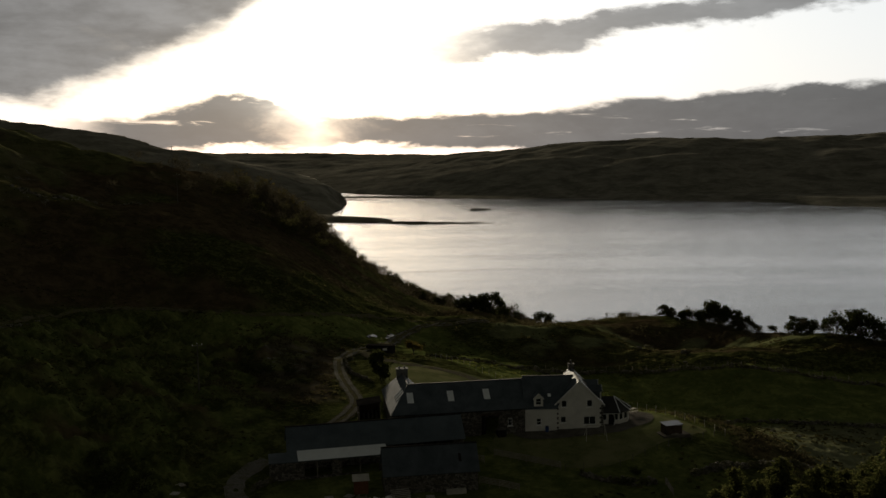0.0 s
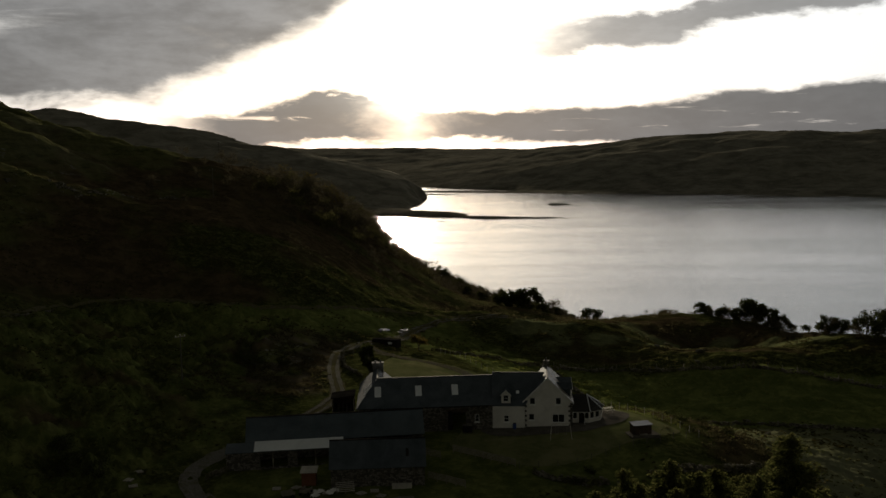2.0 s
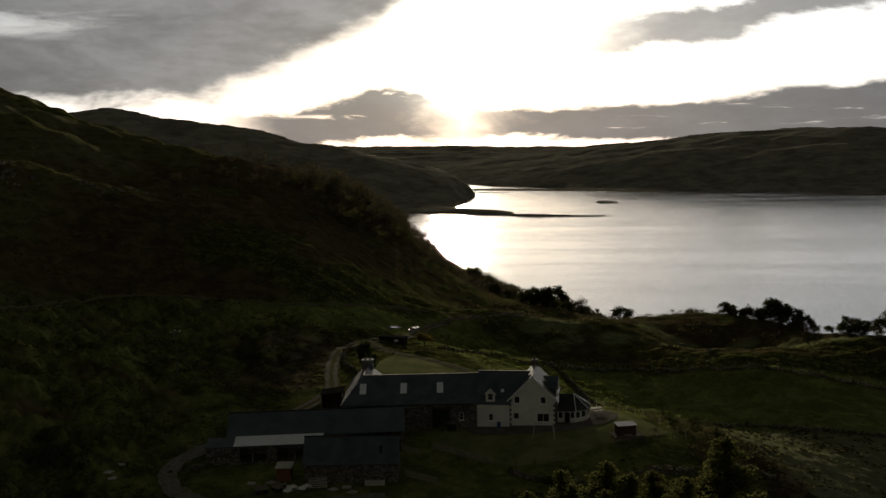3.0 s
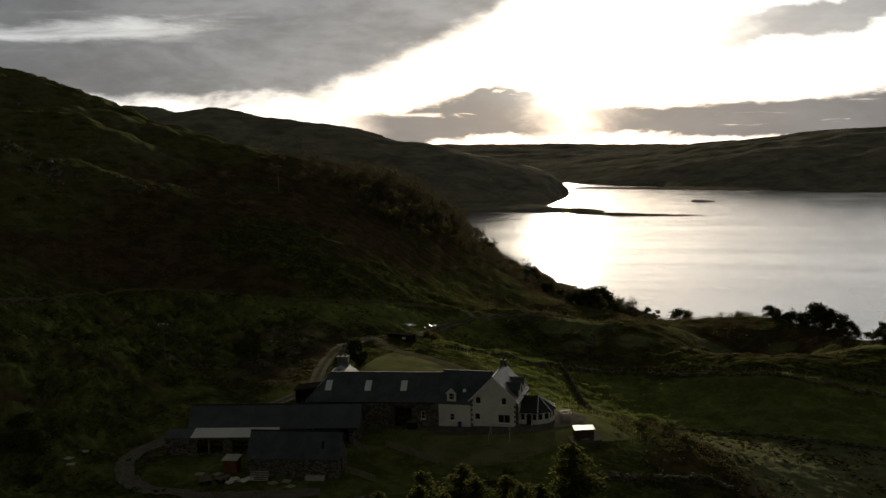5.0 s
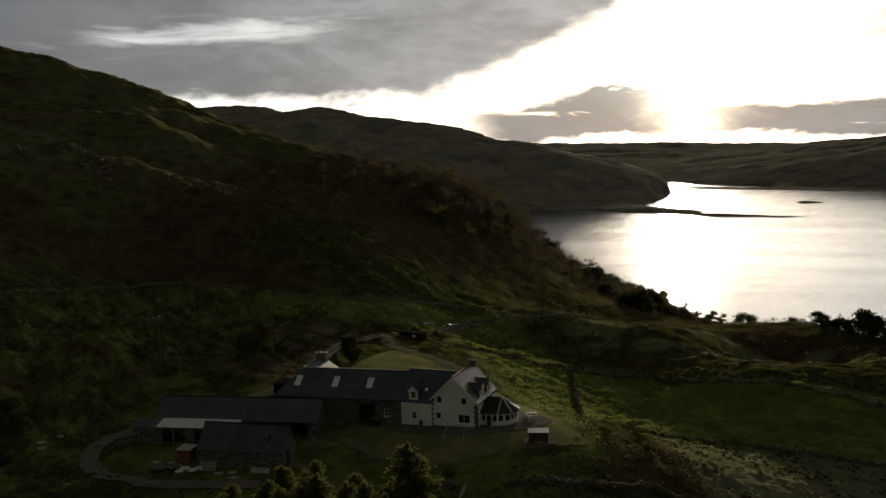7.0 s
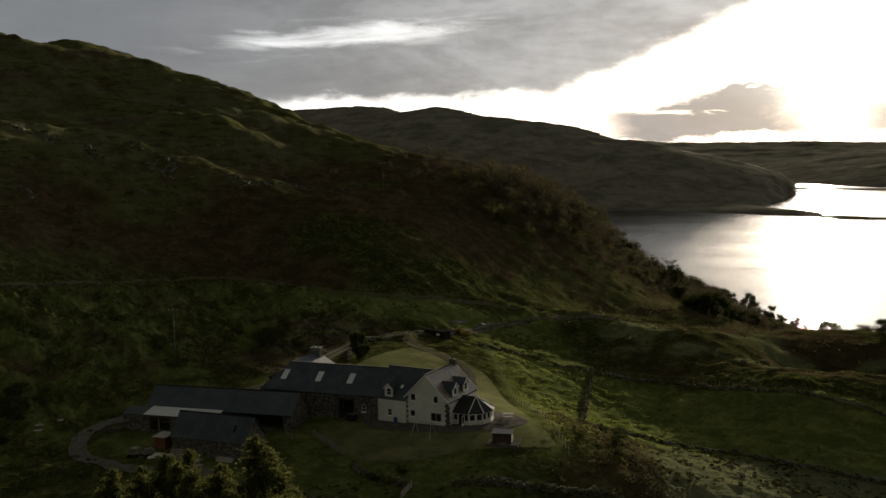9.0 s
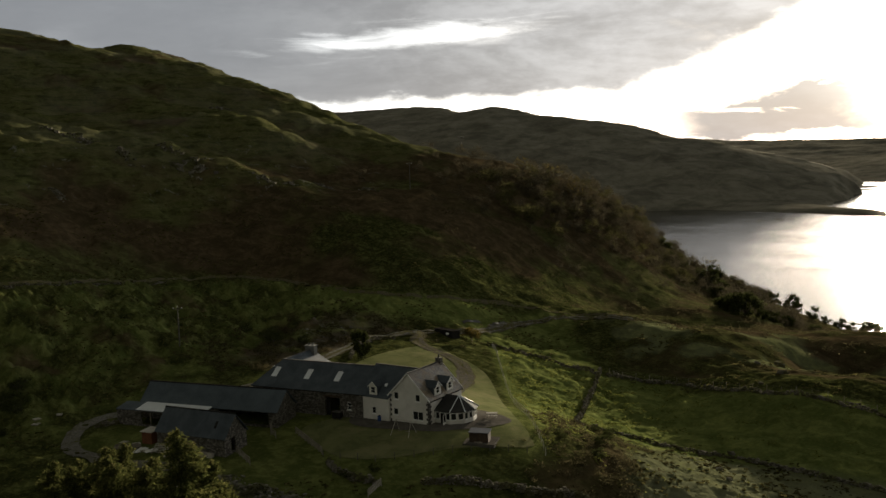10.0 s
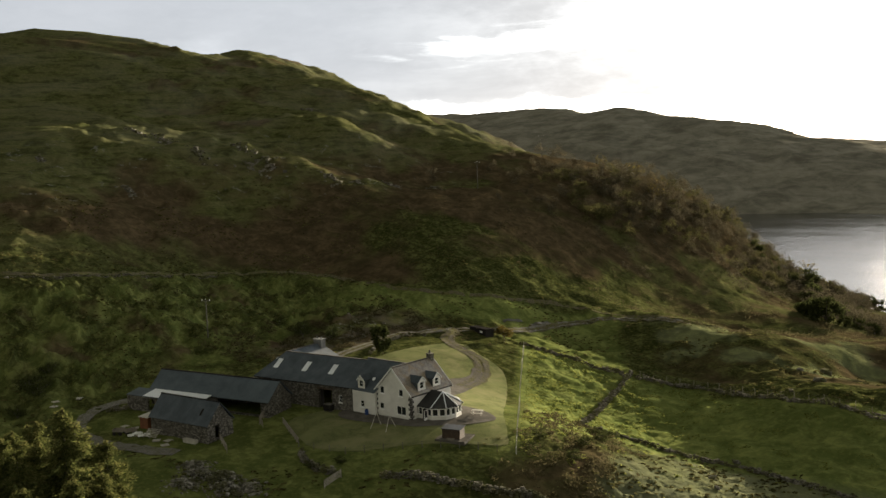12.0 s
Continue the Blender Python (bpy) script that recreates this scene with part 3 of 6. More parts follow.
def ground_height(x, y):
    x, y = np.asarray(x, float), np.asarray(y, float)
    near = np.full(np.broadcast(x, y).shape, GROUND_BASE)
    for west, south, step, radius, rows in (BROAD, MIDDLE, FINE):
        for j, row in enumerate(rows):
            yy = south + j * step * 0.87
            for i, h in enumerate(row):
                xx = west + i * step + (step / 2 if j % 2 else 0)
                near = near + h * np.exp(-((x - xx) ** 2 + (y - yy) ** 2) / radius ** 2)
    for kx, ky, kh, kr in KNOLLS:
        near = near + kh * np.exp(-((x - kx) ** 2 + (y - ky) ** 2) / kr ** 2)
    near = np.maximum(near, -16 + 60 * smooth(x, -300, -600) - 60 * smooth(y, -90, -20))
    # the loch beyond the shore
    sea = np.maximum(smooth(y, 560, 700) * smooth(x, -460, -300), smooth(x, 230, 330) * smooth(y, -200, -60))
    sea = np.maximum(sea, smooth(y, 430, 500) * smooth(x, -110, -40))
    sea = np.maximum(sea, smooth(y, 345, 410) * smooth(x, -80, -40))
    sea = np.maximum(sea, smooth(y, 820, 960) * smooth(x, -900, -600))
    near = near * (1 - sea) - 58 * sea
    far = ridge(x, y, MID_HILL, 1.25)
    far = np.maximum(far, ridge(x, y, SHORE_HILL, 1.6))
    far = far - (far + 60) * smooth(x + 0.13 * (y - 1250) + 10 * wobble(x, y, 90, 8), -190, -120)
    far = np.maximum(far, ridge(x, y, FAR_RIDGE, 1.5))
    far = np.maximum(far, ridge(x, y, EAST_RIDGE, 1.5))
    # the far east shore: dry beyond its waterline, drowned before it
    coast = np.interp(x, *np.array(EAST_COAST).T) + 10 * wobble(x, y, 120, 9)
    east = smooth(x, -60, 20) * smooth(y, 300, 600)
    far = far - east * (far + 60) * smooth(coast - y, 0, 60)
    far = np.where(east > 0.5, np.maximum(far, -41 + 0.10 * np.clip(y - coast, 0, 90)), far)
    rough = smooth(far, -38, 0)
    far = far + rough * (4 * wobble(x, y, 420, 5) + 0.35 * wobble(x, y, 130, 6)) + 2.2 * smooth(far, -5, 20) * wobble(x, y, 150, 7)
    far = np.maximum(far, ridge(x, y, HEADLAND, 2.0))
    for b in BARS:
        far = np.maximum(far, ridge(x, y, b, 2.0))
    z = np.maximum(near, far)
    # tussocks, hummocks and crags away from the yard
    d = np.hypot(x + 8, y - 12)
    wild = smooth(d, 26, 70) * smooth(z, -39, -34)
    hill = smooth(x, -70, -150) * smooth(z, 0, 30)
    ledge = (0.55 + 0.5 * smooth(z, 38, 60)) * np.sin(2 * math.pi * (z / 6.6 + 0.45 * wobble(x, y, 130, 21))) * np.clip(0.6 + 0.7 * wobble(x, y, 70, 22), 0, 1.2)
    up = above_track(x, y)
    rib = 0.8 * np.sin(2 * math.pi * ((y + 0.3 * x) / 18 + 0.9 * wobble(x, y, 120, 27))) * np.clip(0.35 + wobble(x, y, 60, 28), 0, 1.1)
    hummock = smooth(x, -48, -66) * smooth(up, -1, -7) * smooth(y, 130, 90)
    z = z + wild * hummock * (1.1 * wobble(x, y, 17, 31) + 0.55 * wobble(x, y, 8, 33) + 1.25 * np.abs(wobble(x, y, 6, 32)))
    z = z + 1.1 * np.exp(-((up + 8) / 4.5) ** 2) * smooth(y, 10, 30) * smooth(y, 66, 60)
    rushy = smooth((y - 67) * 47.5 + (x + 23.5) * 67.5, 120, 420) * smooth(y, -6, 2) * smooth(y, 74, 70) * smooth(x + 0.85 * (y - 66), 30, 20)
    z = z + rushy * (0.20 * wobble(x, y, 6.5, 41) + 0.34 * np.abs(wobble(x, y, 3.0, 42))) + wild * smooth(x, 20, -20) * 0.26 * np.abs(wobble(x, y, 4.0, 43)) * smooth(y, 260, 150)
    wild = wild * (1 - 0.7 * smooth((x - 30) + 0.35 * (y - 12), -4, 6) * smooth(y, -30, -16) * smooth(y, 40, 34))
    z = z + wild * (0.5 * wobble(x, y, 16, 1) + 0.16 * wobble(x, y, 5, 2)) + hill * (2.4 * wobble(x, y, 95, 3) + 0.35 * wobble(x, y, 22, 4) + 0.7 * ledge + rib + 0.32 * np.sin(2 * math.pi * (z / 2.9 + 0.6 * wobble(x, y, 70, 23))) * np.clip(0.4 + wobble(x, y, 40, 24), 0, 1.3)) * smooth(y, 1200, 800)
    return z


def height_at(x, y):
    return float(ground_height(np.array([x]), np.array([y]))[0])


def build_ground():
    cx, cy = 35.0, -135.0
    front = np.radians(np.arange(-52, 34.01, 0.17))
    rest = np.radians(np.concatenate([np.arange(35, 308, 3.0)]))
    ang = np.concatenate([front, rest])
    rad = np.concatenate([[0.02, 4.0, 12.0, 20.0, 32.0, 45.0], np.arange(60, 100, 1.2), np.arange(100, 230, 0.62), 230 * 1.0066 ** np.arange(0, 466)])
    a, r = np.meshgrid(ang, rad)
    x, y = cx + r * np.sin(a), cy + r * np.cos(a)
    z = ground_height(x, y)
    na, nr = len(ang), len(rad)
    co = np.stack([x, y, z], -1).reshape(-1, 3)
    idx = np.arange(nr * na).reshape(nr, na)
    nxt = np.roll(idx, -1, axis=1)
    quads = np.stack([idx[:-1], idx[1:], nxt[1:], nxt[:-1]], -1).reshape(-1, 4)
    me = bpy.data.meshes.new("ground")
    me.vertices.add(len(co))
    me.vertices.foreach_set("co", co.ravel())
    me.loops.add(quads.size)
    me.loops.foreach_set("vertex_index", quads.ravel())
    me.polygons.add(len(quads))
    me.polygons.foreach_set("loop_start", np.arange(0, quads.size, 4))
    me.polygons.foreach_set("loop_total", np.full(len(quads), 4))
    me.update(calc_edges=True)
    me.polygons.foreach_set("use_smooth", np.ones(len(quads), bool))
    x, y, z = co.T
    wav = 3 * wobble(x, y, 30, 11)
    paddock = smooth(y + wav * 0.3 - (70 - 0.05 * x), 2, -2) * smooth((y - 67) * 24 + (x + 24) * 34 + wav, -60, 60) * smooth(y, 30, 36) * smooth(x, 150, 110)
    strip = smooth((y - 67) * 47.5 + (x + 23.5) * 67.5, 60, 260) * smooth(y, -6, 0) * smooth(y, 74, 70) * smooth(x, 26, 16)
    # east part of the paddock blended less green: its shade put into colour
    paddock = paddock * (0.84 + 0.16 * smooth(x + 0.85 * (y - 66) + wav, 34, 20))
    low = smooth((x - 36) + 0.35 * (y - 12) + wav, -6, 6) * smooth(y, -30, -12) * smooth(y + wav * 0.3, 38, 35) * smooth(x, 160, 120)
    yard = 0.6 * np.maximum(smooth(x, -47, -37), smooth(y, 0, -10)) * smooth(np.hypot(x + 12, y + 12) + 4 * wav, 46, 26)
    green = 0.9 * smooth(above_track(x, y), 3, -3) * smooth(np.abs((y - 84) - (x + 45) * 0.9 + wav), 16, 8) * smooth(x, -85, -70) * smooth(x, -18, -26)
    close = 0.7 * smooth(y, 70, 74) * smooth((y - 78) * 0.85 + (x + 3) * 1.4 + wav, 3, -3) * smooth(x, -36, -30) * smooth(y, 112, 106)
    # ribs of paler grass; the knoll's sunlit streak is put into their colour too
    rib = smooth(wobble(x, y, 34, 15), 0.05, 0.5) * smooth(y, 84, 96) * smooth(x, -20, 0) * smooth(y, 150, 120)
    up = above_track(x, y)
    apron = 0.5 * smooth(up, 0, -5) * smooth(z, 19, 15) * smooth(x, -46, -54) * smooth(x, -130, -108) * smooth(y, 80, 66) * np.clip(0.55 + 1.1 * wobble(x, y, 13, 19), 0, 1.3)
    lane_x = np.interp(y, [15, 28, 37, 47, 56, 65], [-38, -41.1, -43, -44.2, -43.4, -40.5])
    cutting = smooth(np.abs(x - lane_x + 9.0 + wav * 0.5), 9.0, 4.5) * smooth(y, 12, 20) * smooth(y, 66, 58)
    field = np.maximum.reduce([paddock, strip, 0.4 * low, yard, green, close, 0.5 * rib, apron])
    fern = (smooth(up, -2, 6) * smooth(z, 52, 34) * np.clip(0.42 + 0.3 * smooth(y, 0, 70) + 0.55 * wobble(x, y, 75, 18), 0.1, 0.9) + 0.05) * smooth(x, -45, -70) + (0.62 - 0.6 * rib) * smooth(y, 74, 80) * smooth(x, -12, 4) * smooth(y, 170, 120) + np.clip(0.5 + 0.5 * wobble(x, y, 45, 20), 0.1, 0.9) * smooth(y, 112, 140) * smooth(x, -150, -100)
    fern = fern + 0.6 * smooth(z, 40, 52) * smooth(x, -110, -140) * smooth(wobble(x, y, 90, 16), 0.0, 0.4) * smooth(y, 90, 140)
    heath = smooth(np.abs((x - 25) + 0.5 * (y - 14) + wav), 13, 6) * smooth(y, -24, -12) * smooth(y, 36, 32)
    patchy = 0.5 * smooth(wobble(x, y, 20, 25), 0.05, 0.45) * smooth(up, 0, -6) * smooth(x, -48, -58)
    knoll = smooth(np.hypot((x + 54) / 14, (y - 40) / 11) + 0.06 * wav, 1.3, 0.7)
    fern = fern + 0.8 * heath + 0.5 * knoll + patchy + 0.95 * cutting
    rock = 0.7 * cutting + 0.6 * smooth(z, 28, 34) * smooth(z, 56, 50) * smooth(x, -105, -125) * smooth(y, 200, 140)
    pale = np.clip(0.06 + 0.16 * wobble(x, y, 60, 17), 0, 1) * smooth(z, 34, 54) * smooth(x, -100, -150)
    # alpha: pale grass nearby; past 600 m, haze put into the hill colour
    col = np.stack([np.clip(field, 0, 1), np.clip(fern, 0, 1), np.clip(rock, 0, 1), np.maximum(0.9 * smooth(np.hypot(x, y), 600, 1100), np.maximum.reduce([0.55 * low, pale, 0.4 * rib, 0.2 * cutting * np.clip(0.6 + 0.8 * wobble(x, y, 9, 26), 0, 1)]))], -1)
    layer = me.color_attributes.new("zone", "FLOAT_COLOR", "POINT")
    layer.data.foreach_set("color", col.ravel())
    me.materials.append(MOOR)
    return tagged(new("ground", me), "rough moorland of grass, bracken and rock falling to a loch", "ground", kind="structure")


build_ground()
bm = bmesh.new()
bmesh.ops.create_grid(bm, x_segments=2, y_segments=2, size=4700)
for v in bm.verts:
    v.co += Vector((35, 0, WATER_Z))
tagged(mesh_ob("water", bm, WATER), "still grey loch reflecting the low sun", "water", kind="structure")


def drape(name, loop, mat, lift, label, category, step=1.5):
    """A thin surface laid over the ground inside a loop of (x, y)."""
    bm = bmesh.new()
    xs, ys = [p[0] for p in loop], [p[1] for p in loop]
    f = bm.faces.new([bm.verts.new((px, py, 0)) for px, py in loop])
    for axis, lo, hi in ((0, min(xs), max(xs)), (1, min(ys), max(ys))):
        v = lo + step
        while v < hi:
            co, no = ((v, 0, 0), (1, 0, 0)) if axis == 0 else ((0, v, 0), (0, 1, 0))
            bmesh.ops.bisect_plane(bm, geom=bm.verts[:] + bm.edges[:] + bm.faces[:], plane_co=co, plane_no=no)
            v += step
    z = ground_height(np.array([v.co.x for v in bm.verts]), np.array([v.co.y for v in bm.verts]))
    for v, h in zip(bm.verts, z):
        v.co.z = h + lift
    return tagged(mesh_ob(name, bm, mat, smooth=True), label, category, kind="structure")


def ribbon(line, width, step=1.6, fray=0.16):
    """The outline of a strip along a smooth line through (x, y) points, its edges a little uneven."""
    p = [Vector(q) for q in line]
    ext = [p[0] * 2 - p[1]] + p + [p[-1] * 2 - p[-2]]
    way = []
    for i in range(len(p) - 1):
        a, b, c, d = ext[i:i + 4]
        n = max(1, int((c - b).length / step))
        for j in range(n):
            t = j / n
            way.append(0.5 * ((2 * b) + (c - a) * t + (2 * a - 5 * b + 4 * c - d) * t * t + (3 * b - a - 3 * c + d) * t ** 3))
    way.append(p[-1])
    r = random.Random(len(line) * 13 + int(width * 10))
    left, right = [], []
    for i, q in enumerate(way):
        d = (way[min(i + 1, len(way) - 1)] - way[max(i - 1, 0)]).normalized()
        n = Vector((-d.y, d.x)) * width / 2
        left.append(tuple(q + n * r.uniform(1 - fray, 1 + fray)))
        right.append(tuple(q - n * r.uniform(1 - fray, 1 + fray)))
    return left + right[::-1]


def rounded(loop, step=1.4, fray=0.12):
    """A closed outline smoothed through its corners, with slightly uneven edges."""
    p = [Vector(q) for q in loop]
    r = random.Random(len(loop))
    out = []
    for i in range(len(p)):
        a, b, c, d = p[i - 1], p[i], p[(i + 1) % len(p)], p[(i + 2) % len(p)]
        n = max(1, int((c - b).length / step))
        for j in range(n):
            t = j / n
            q = 0.5 * ((2 * b) + (c - a) * t + (2 * a - 5 * b + 4 * c - d) * t * t + (3 * b - a - 3 * c + d) * t ** 3)
            out.append((q.x + r.uniform(-fray, fray), q.y + r.uniform(-fray, fray)))
    return out


drape("lawn", rounded([(-15, -9), (-4, -15), (4, -13.6), (12, -6.5), (21.3, 0.7), (19.4, 4.6), (11.5, 14), (2, 27), (-7.8, 40), (-13, 45), (-23, 49.6), (-30, 53), (-33, 48), (-34, 36), (-31, 16), (-33, 12), (-14, 12), (-14, -2)]), LAWN, 0.05, "mown lawn round the house", "lawn")
CURVE = [(-40, 62), (-37, 56), (-32, 51.5), (-26.5, 48.6), (-20, 46), (-14.5, 41), (-10.6, 34), (-8.5, 27)]
both = ribbon(CURVE, 1.7, 3.0, 0.0)
inner, outer = both[:len(both) // 2], both[len(both) // 2:][::-1]
drape("driveway", ribbon(CURVE, 3.3), TRACK, 0.075, "grassy crown of the stony drive", "driveway", 1.0)
for rut in (inner, outer):
    drape("driveway", ribbon(rut, 1.15), DRIVE, 0.11, "worn wheel rut of the stony drive", "driveway", 1.0)
drape("driveway", rounded([(-16.6, 41.6), (-12.4, 38.6), (-9.4, 33.5), (-5.6, 24.8), (-2.6, 17), (1, 12.8), (-9, 12.4), (-13.5, 20), (-13.7, 28.8), (-12.8, 31.6), (-13.6, 36.0), (-15.8, 39.0)], 1.4, 0.06), GRAVEL, 0.10, "grey gravel turning place behind the house", "driveway")
drape("patio", rounded([(-10, -3), (4.5, -2.5), (8.5, -0.5), (12.5, 3.0), (14, 8.5), (11.5, 11), (7, 12), (-9.5, 12)], 1.4, 0.05), GRAVEL, 0.12, "grey paved terrace round the house", "patio")
drape("track", ribbon([(-120, -30), (-109, -13), (-105.5, -5), (-103.2, 4), (-104, 14), (-106.6, 28), (-107, 43), (-101.5, 57), (-91, 64.6), (-77, 67.6), (-66, 70.5), (-57, 76), (-48, 89), (-40, 105), (-29, 112.5), (-20, 114.5), (0, 122)], 1.3), TRACK, 0.12, "narrow stony track across the hillside", "track")
LANE = [(-46, -6), (-40, 6), (-38, 15), (-39, 21), (-41.1, 28.5), (-43, 37.5), (-44.2, 47), (-43.4, 56), (-40.5, 65), (-37, 73), (-35.2, 80), (-34.2, 88), (-32, 97), (-28.8, 105.2), (-23.3, 110.3), (-16, 111.6), (-6, 116)]
drape("track", ribbon(LANE, 2.9, 1.2, 0.25), TRACK, 0.12, "grass-grown stony lane winding past the house", "track")
both = ribbon(LANE, 1.6, 3.0, 0.0)
for rut in (both[:len(both) // 2], both[len(both) // 2:][::-1]):
    drape("track", ribbon(rut, 0.75, 1.2, 0.25), YARDTRACK, 0.16, "pale stony wheel rut of the lane", "track", 1.0)

for wet in ([(-40.4, 81.4), (-39.6, 84.5), (-38.6, 87.2)], [(-36.0, 87.4), (-35.4, 90.5), (-34.6, 93.2)]):
    drape("puddle", ribbon(wet, 1.05, 0.8, 0.25), WETMUD, 0.2, "long shining puddle in a wheel rut of the lane", "puddle", 0.8)
drape("track", ribbon([(-49.5, -11), (-52.0, -15.6), (-52.6, -21), (-50.6, -26), (-45, -30.3), (-38, -31.8), (-31, -31.6), (-25, -30.8), (-18.5, -28.4)], 2.8, 0.8, 0.12), YARDTRACK, 0.13, "pale stony yard track past the stone shed", "track")

# ---- house ----
X, Y, EAST, NORTH = (1, 0, 0), (0, 1, 0), Vector((1, 0, 0)), Vector((0, 1, 0))


def build_house():
    house = thing("house", "cream rendered stone house with slate roofs and dormers", "house")
    w, d, eave, top = 4.0, 9.6, 4.35, 8.3
    # main block: gables to south and north
    holes = [(1.1, 2.0, 3.95, 5.1), (5.3, 6.2, 3.95, 5.1), (0.95, 1.85, 1.35, 2.4), (4.75, 6.75, 0.95, 2.35)]
    bm = wall_bm(bmesh.new(), (-w, 0, -0.4), X, Y, [(0, eave + 0.4), (w, top + 0.4), (2 * w, eave + 0.4)], 0, 0.5, [(a, b, c + 0.4, e + 0.4) for a, b, c, e in holes])
    part("wall", bm, RENDER, house, "cream rendered gable wall")
    for a, b, c, e in holes:
        window(house, (-w, 0, 0), X, Y, a, b, c, e, 1 if b - a > 1.5 else 0, False)
    bm = wall_bm(bmesh.new(), (w, d, -0.4), (-1, 0, 0), (0, -1, 0), [(0, eave + 0.4), (w, top + 0.4), (2 * w, eave + 0.4)], 0, 0.5)
    part("wall", bm, RENDER, house)
    side = [(0.9, 1.7, 1.2, 2.5), (6.6, 7.6, 1.2, 2.5)]
    bm = wall_bm(bmesh.new(), (w, 0.5, -0.4), Y, (-1, 0, 0), [(0, eave + 0.4), (d - 1.0, eave + 0.4)], 0, 0.5, [(a, b, c + 0.4, e + 0.4) for a, b, c, e in side])
    part("wall", bm, RENDER, house)
    for a, b, c, e in side:
        window(house, (w, 0.5, 0), Y, (-1, 0, 0), a, b, c, e, 0)
    bm = wall_bm(bmesh.new(), (-w, 0.5, -0.4), Y, (1, 0, 0), [(0, eave + 0.4), (d - 1.0, eave + 0.4)], 0, 0.5)
    part("wall", bm, RENDER, house)
    o = 0.25
    slope = (top - eave) / w
    for s in (-1, 1):
        bm = slab(bmesh.new(), [(0, -0.18, top + 0.16), (0, d + 0.18, top + 0.16), (s * (w + o), d + 0.18, eave - slope * o + 0.16), (s * (w + o), -0.18, eave - slope * o + 0.16)], 0.16)
        part("roof", bm, SLATE_OLD if s > 0 else SLATE, house, "weathered slate roof slope")
        # bargeboards
        for y in (-0.26, d + 0.18):
            bm = bmesh.new()
            q = [(0, y, top - 0.06), (0, y, top + 0.2), (s * (w + o), y, eave - slope * o + 0.2), (s * (w + o), y, eave - slope * o - 0.06)]
            hexa(bm, q, [(a, b + 0.08, c) for a, b, c in q])
            part("bargeboard", bm, WHITE, house, "white painted bargeboard")
        part("gutter", boxes((s * (w + o) - 0.06, s * (w + o) + 0.08, -0.1, d + 0.1, eave - slope * o - 0.02, eave - slope * o + 0.1)), DARK, house, "dark gutter")
    bm = boxes((-0.14, 0.14, -0.2, d - 0.9, top + 0.10, top + 0.24))
    part("ridge_tiles", bm, MARGIN, house)
    # dark quoins on the gable corners
    for s in (-1, 1):
        for i in range(11):
            half, back = (0.62, 0.36) if i % 2 else (0.36, 0.62)
            z = -0.1 + i * 0.4
            x0, x1 = sorted((s * (w + 0.03), s * (w - half)))
            part("quoin", boxes((x0, x1, -0.03, -0.002, z, z + 0.37)), MARGIN, house, "dark corner stone")
            if s > 0:
                part("quoin", boxes((w + 0.002, w + 0.03, -0.002, back, z, z + 0.37)), MARGIN, house, "dark corner stone")
    # chimney on the north gable
    chim = part("chimney", boxes((-0.5, 0.5, d - 0.75, d + 0.0, top - 0.9, top + 0.75), (-0.56, 0.56, d - 0.81, d + 0.06, top + 0.75, top + 0.87)), RUBBLE, house, "slim stone chimney stack")
    for x in (-0.05,):
        bm = bmesh.new()
        bmesh.ops.create_cone(bm, cap_ends=True, segments=12, radius1=0.17, radius2=0.12, depth=0.55, matrix=Matrix.Translation((x, d - 0.38, top + 1.14)))
        part("chimney_pot", bm, MARGIN, chim)
    # east dormers
    for y in (2.7, 6.3):
        dormer(house, Matrix.Translation((0, y, 0)) @ pose(0, 0, 0, 0, 0, 90), w - 0.05, 4.75, 6.1, top)
    # west wing, facing south
    wx0, wx1, ry, we, wt = -9.0, -w, 3.7, 4.05, 8.3
    hol = [(1.9, 2.7, 1.15, 2.25)]
    bm = wall_bm(bmesh.new(), (wx0, -0.45, -0.4), X, Y, [(0, we + 0.4), (wx1 - wx0 + 0.3, we + 0.4)], 0, 0.5, [(a, b, c + 0.4, e + 0.4) for a, b, c, e in hol])
    part("wall", bm, RENDER, house)
    for a, b, c, e in hol:
        window(house, (wx0, -0.45, 0), X, Y, a, b, c, e, 0)
    bm = wall_bm(bmesh.new(), (wx0, 8.2, -0.4), (0, -1, 0), X, [(0, we + 0.4), (4.5, wt + 0.35), (8.15, we + 0.4)], 0, 0.5)
    part("wall", bm, RENDER, house)
    bm = wall_bm(bmesh.new(), (wx1, 8.2, -0.4), (-1, 0, 0), (0, -1, 0), [(0, we + 0.4), (wx1 - wx0, we + 0.4)], 0, 0.5)
    part("wall", bm, RENDER, house)
    for y0, y1 in ((-0.7, ry), (8.45, ry)):
        bm = slab(bmesh.new(), [(wx0 - 0.1, y1, wt + 0.12), (-0.4, y1, wt + 0.12), (-3.7, y0, we - 0.12), (wx0 - 0.1, y0, we - 0.12)], 0.15)
        part("roof", bm, SLATE, house, "dark slate roof slope")
    part("ridge_tiles", boxes((wx0 - 0.1, -0.5, ry - 0.12, ry + 0.12, wt + 0.06, wt + 0.2)), MARGIN, house)
    dormer(house, Matrix.Translation((-6.75, ry, 0)), ry + 0.5, 4.3, 5.7, wt, 0.75)
    part("rooflight", slab(bmesh.new(), [(-5.1, 0.85, 6.09), (-4.6, 0.85, 6.09), (-4.6, 0.45, 5.68), (-5.1, 0.45, 5.68)], 0.05), CLEAR, house, "small pale rooflight")
    conservatory(house)
    return house


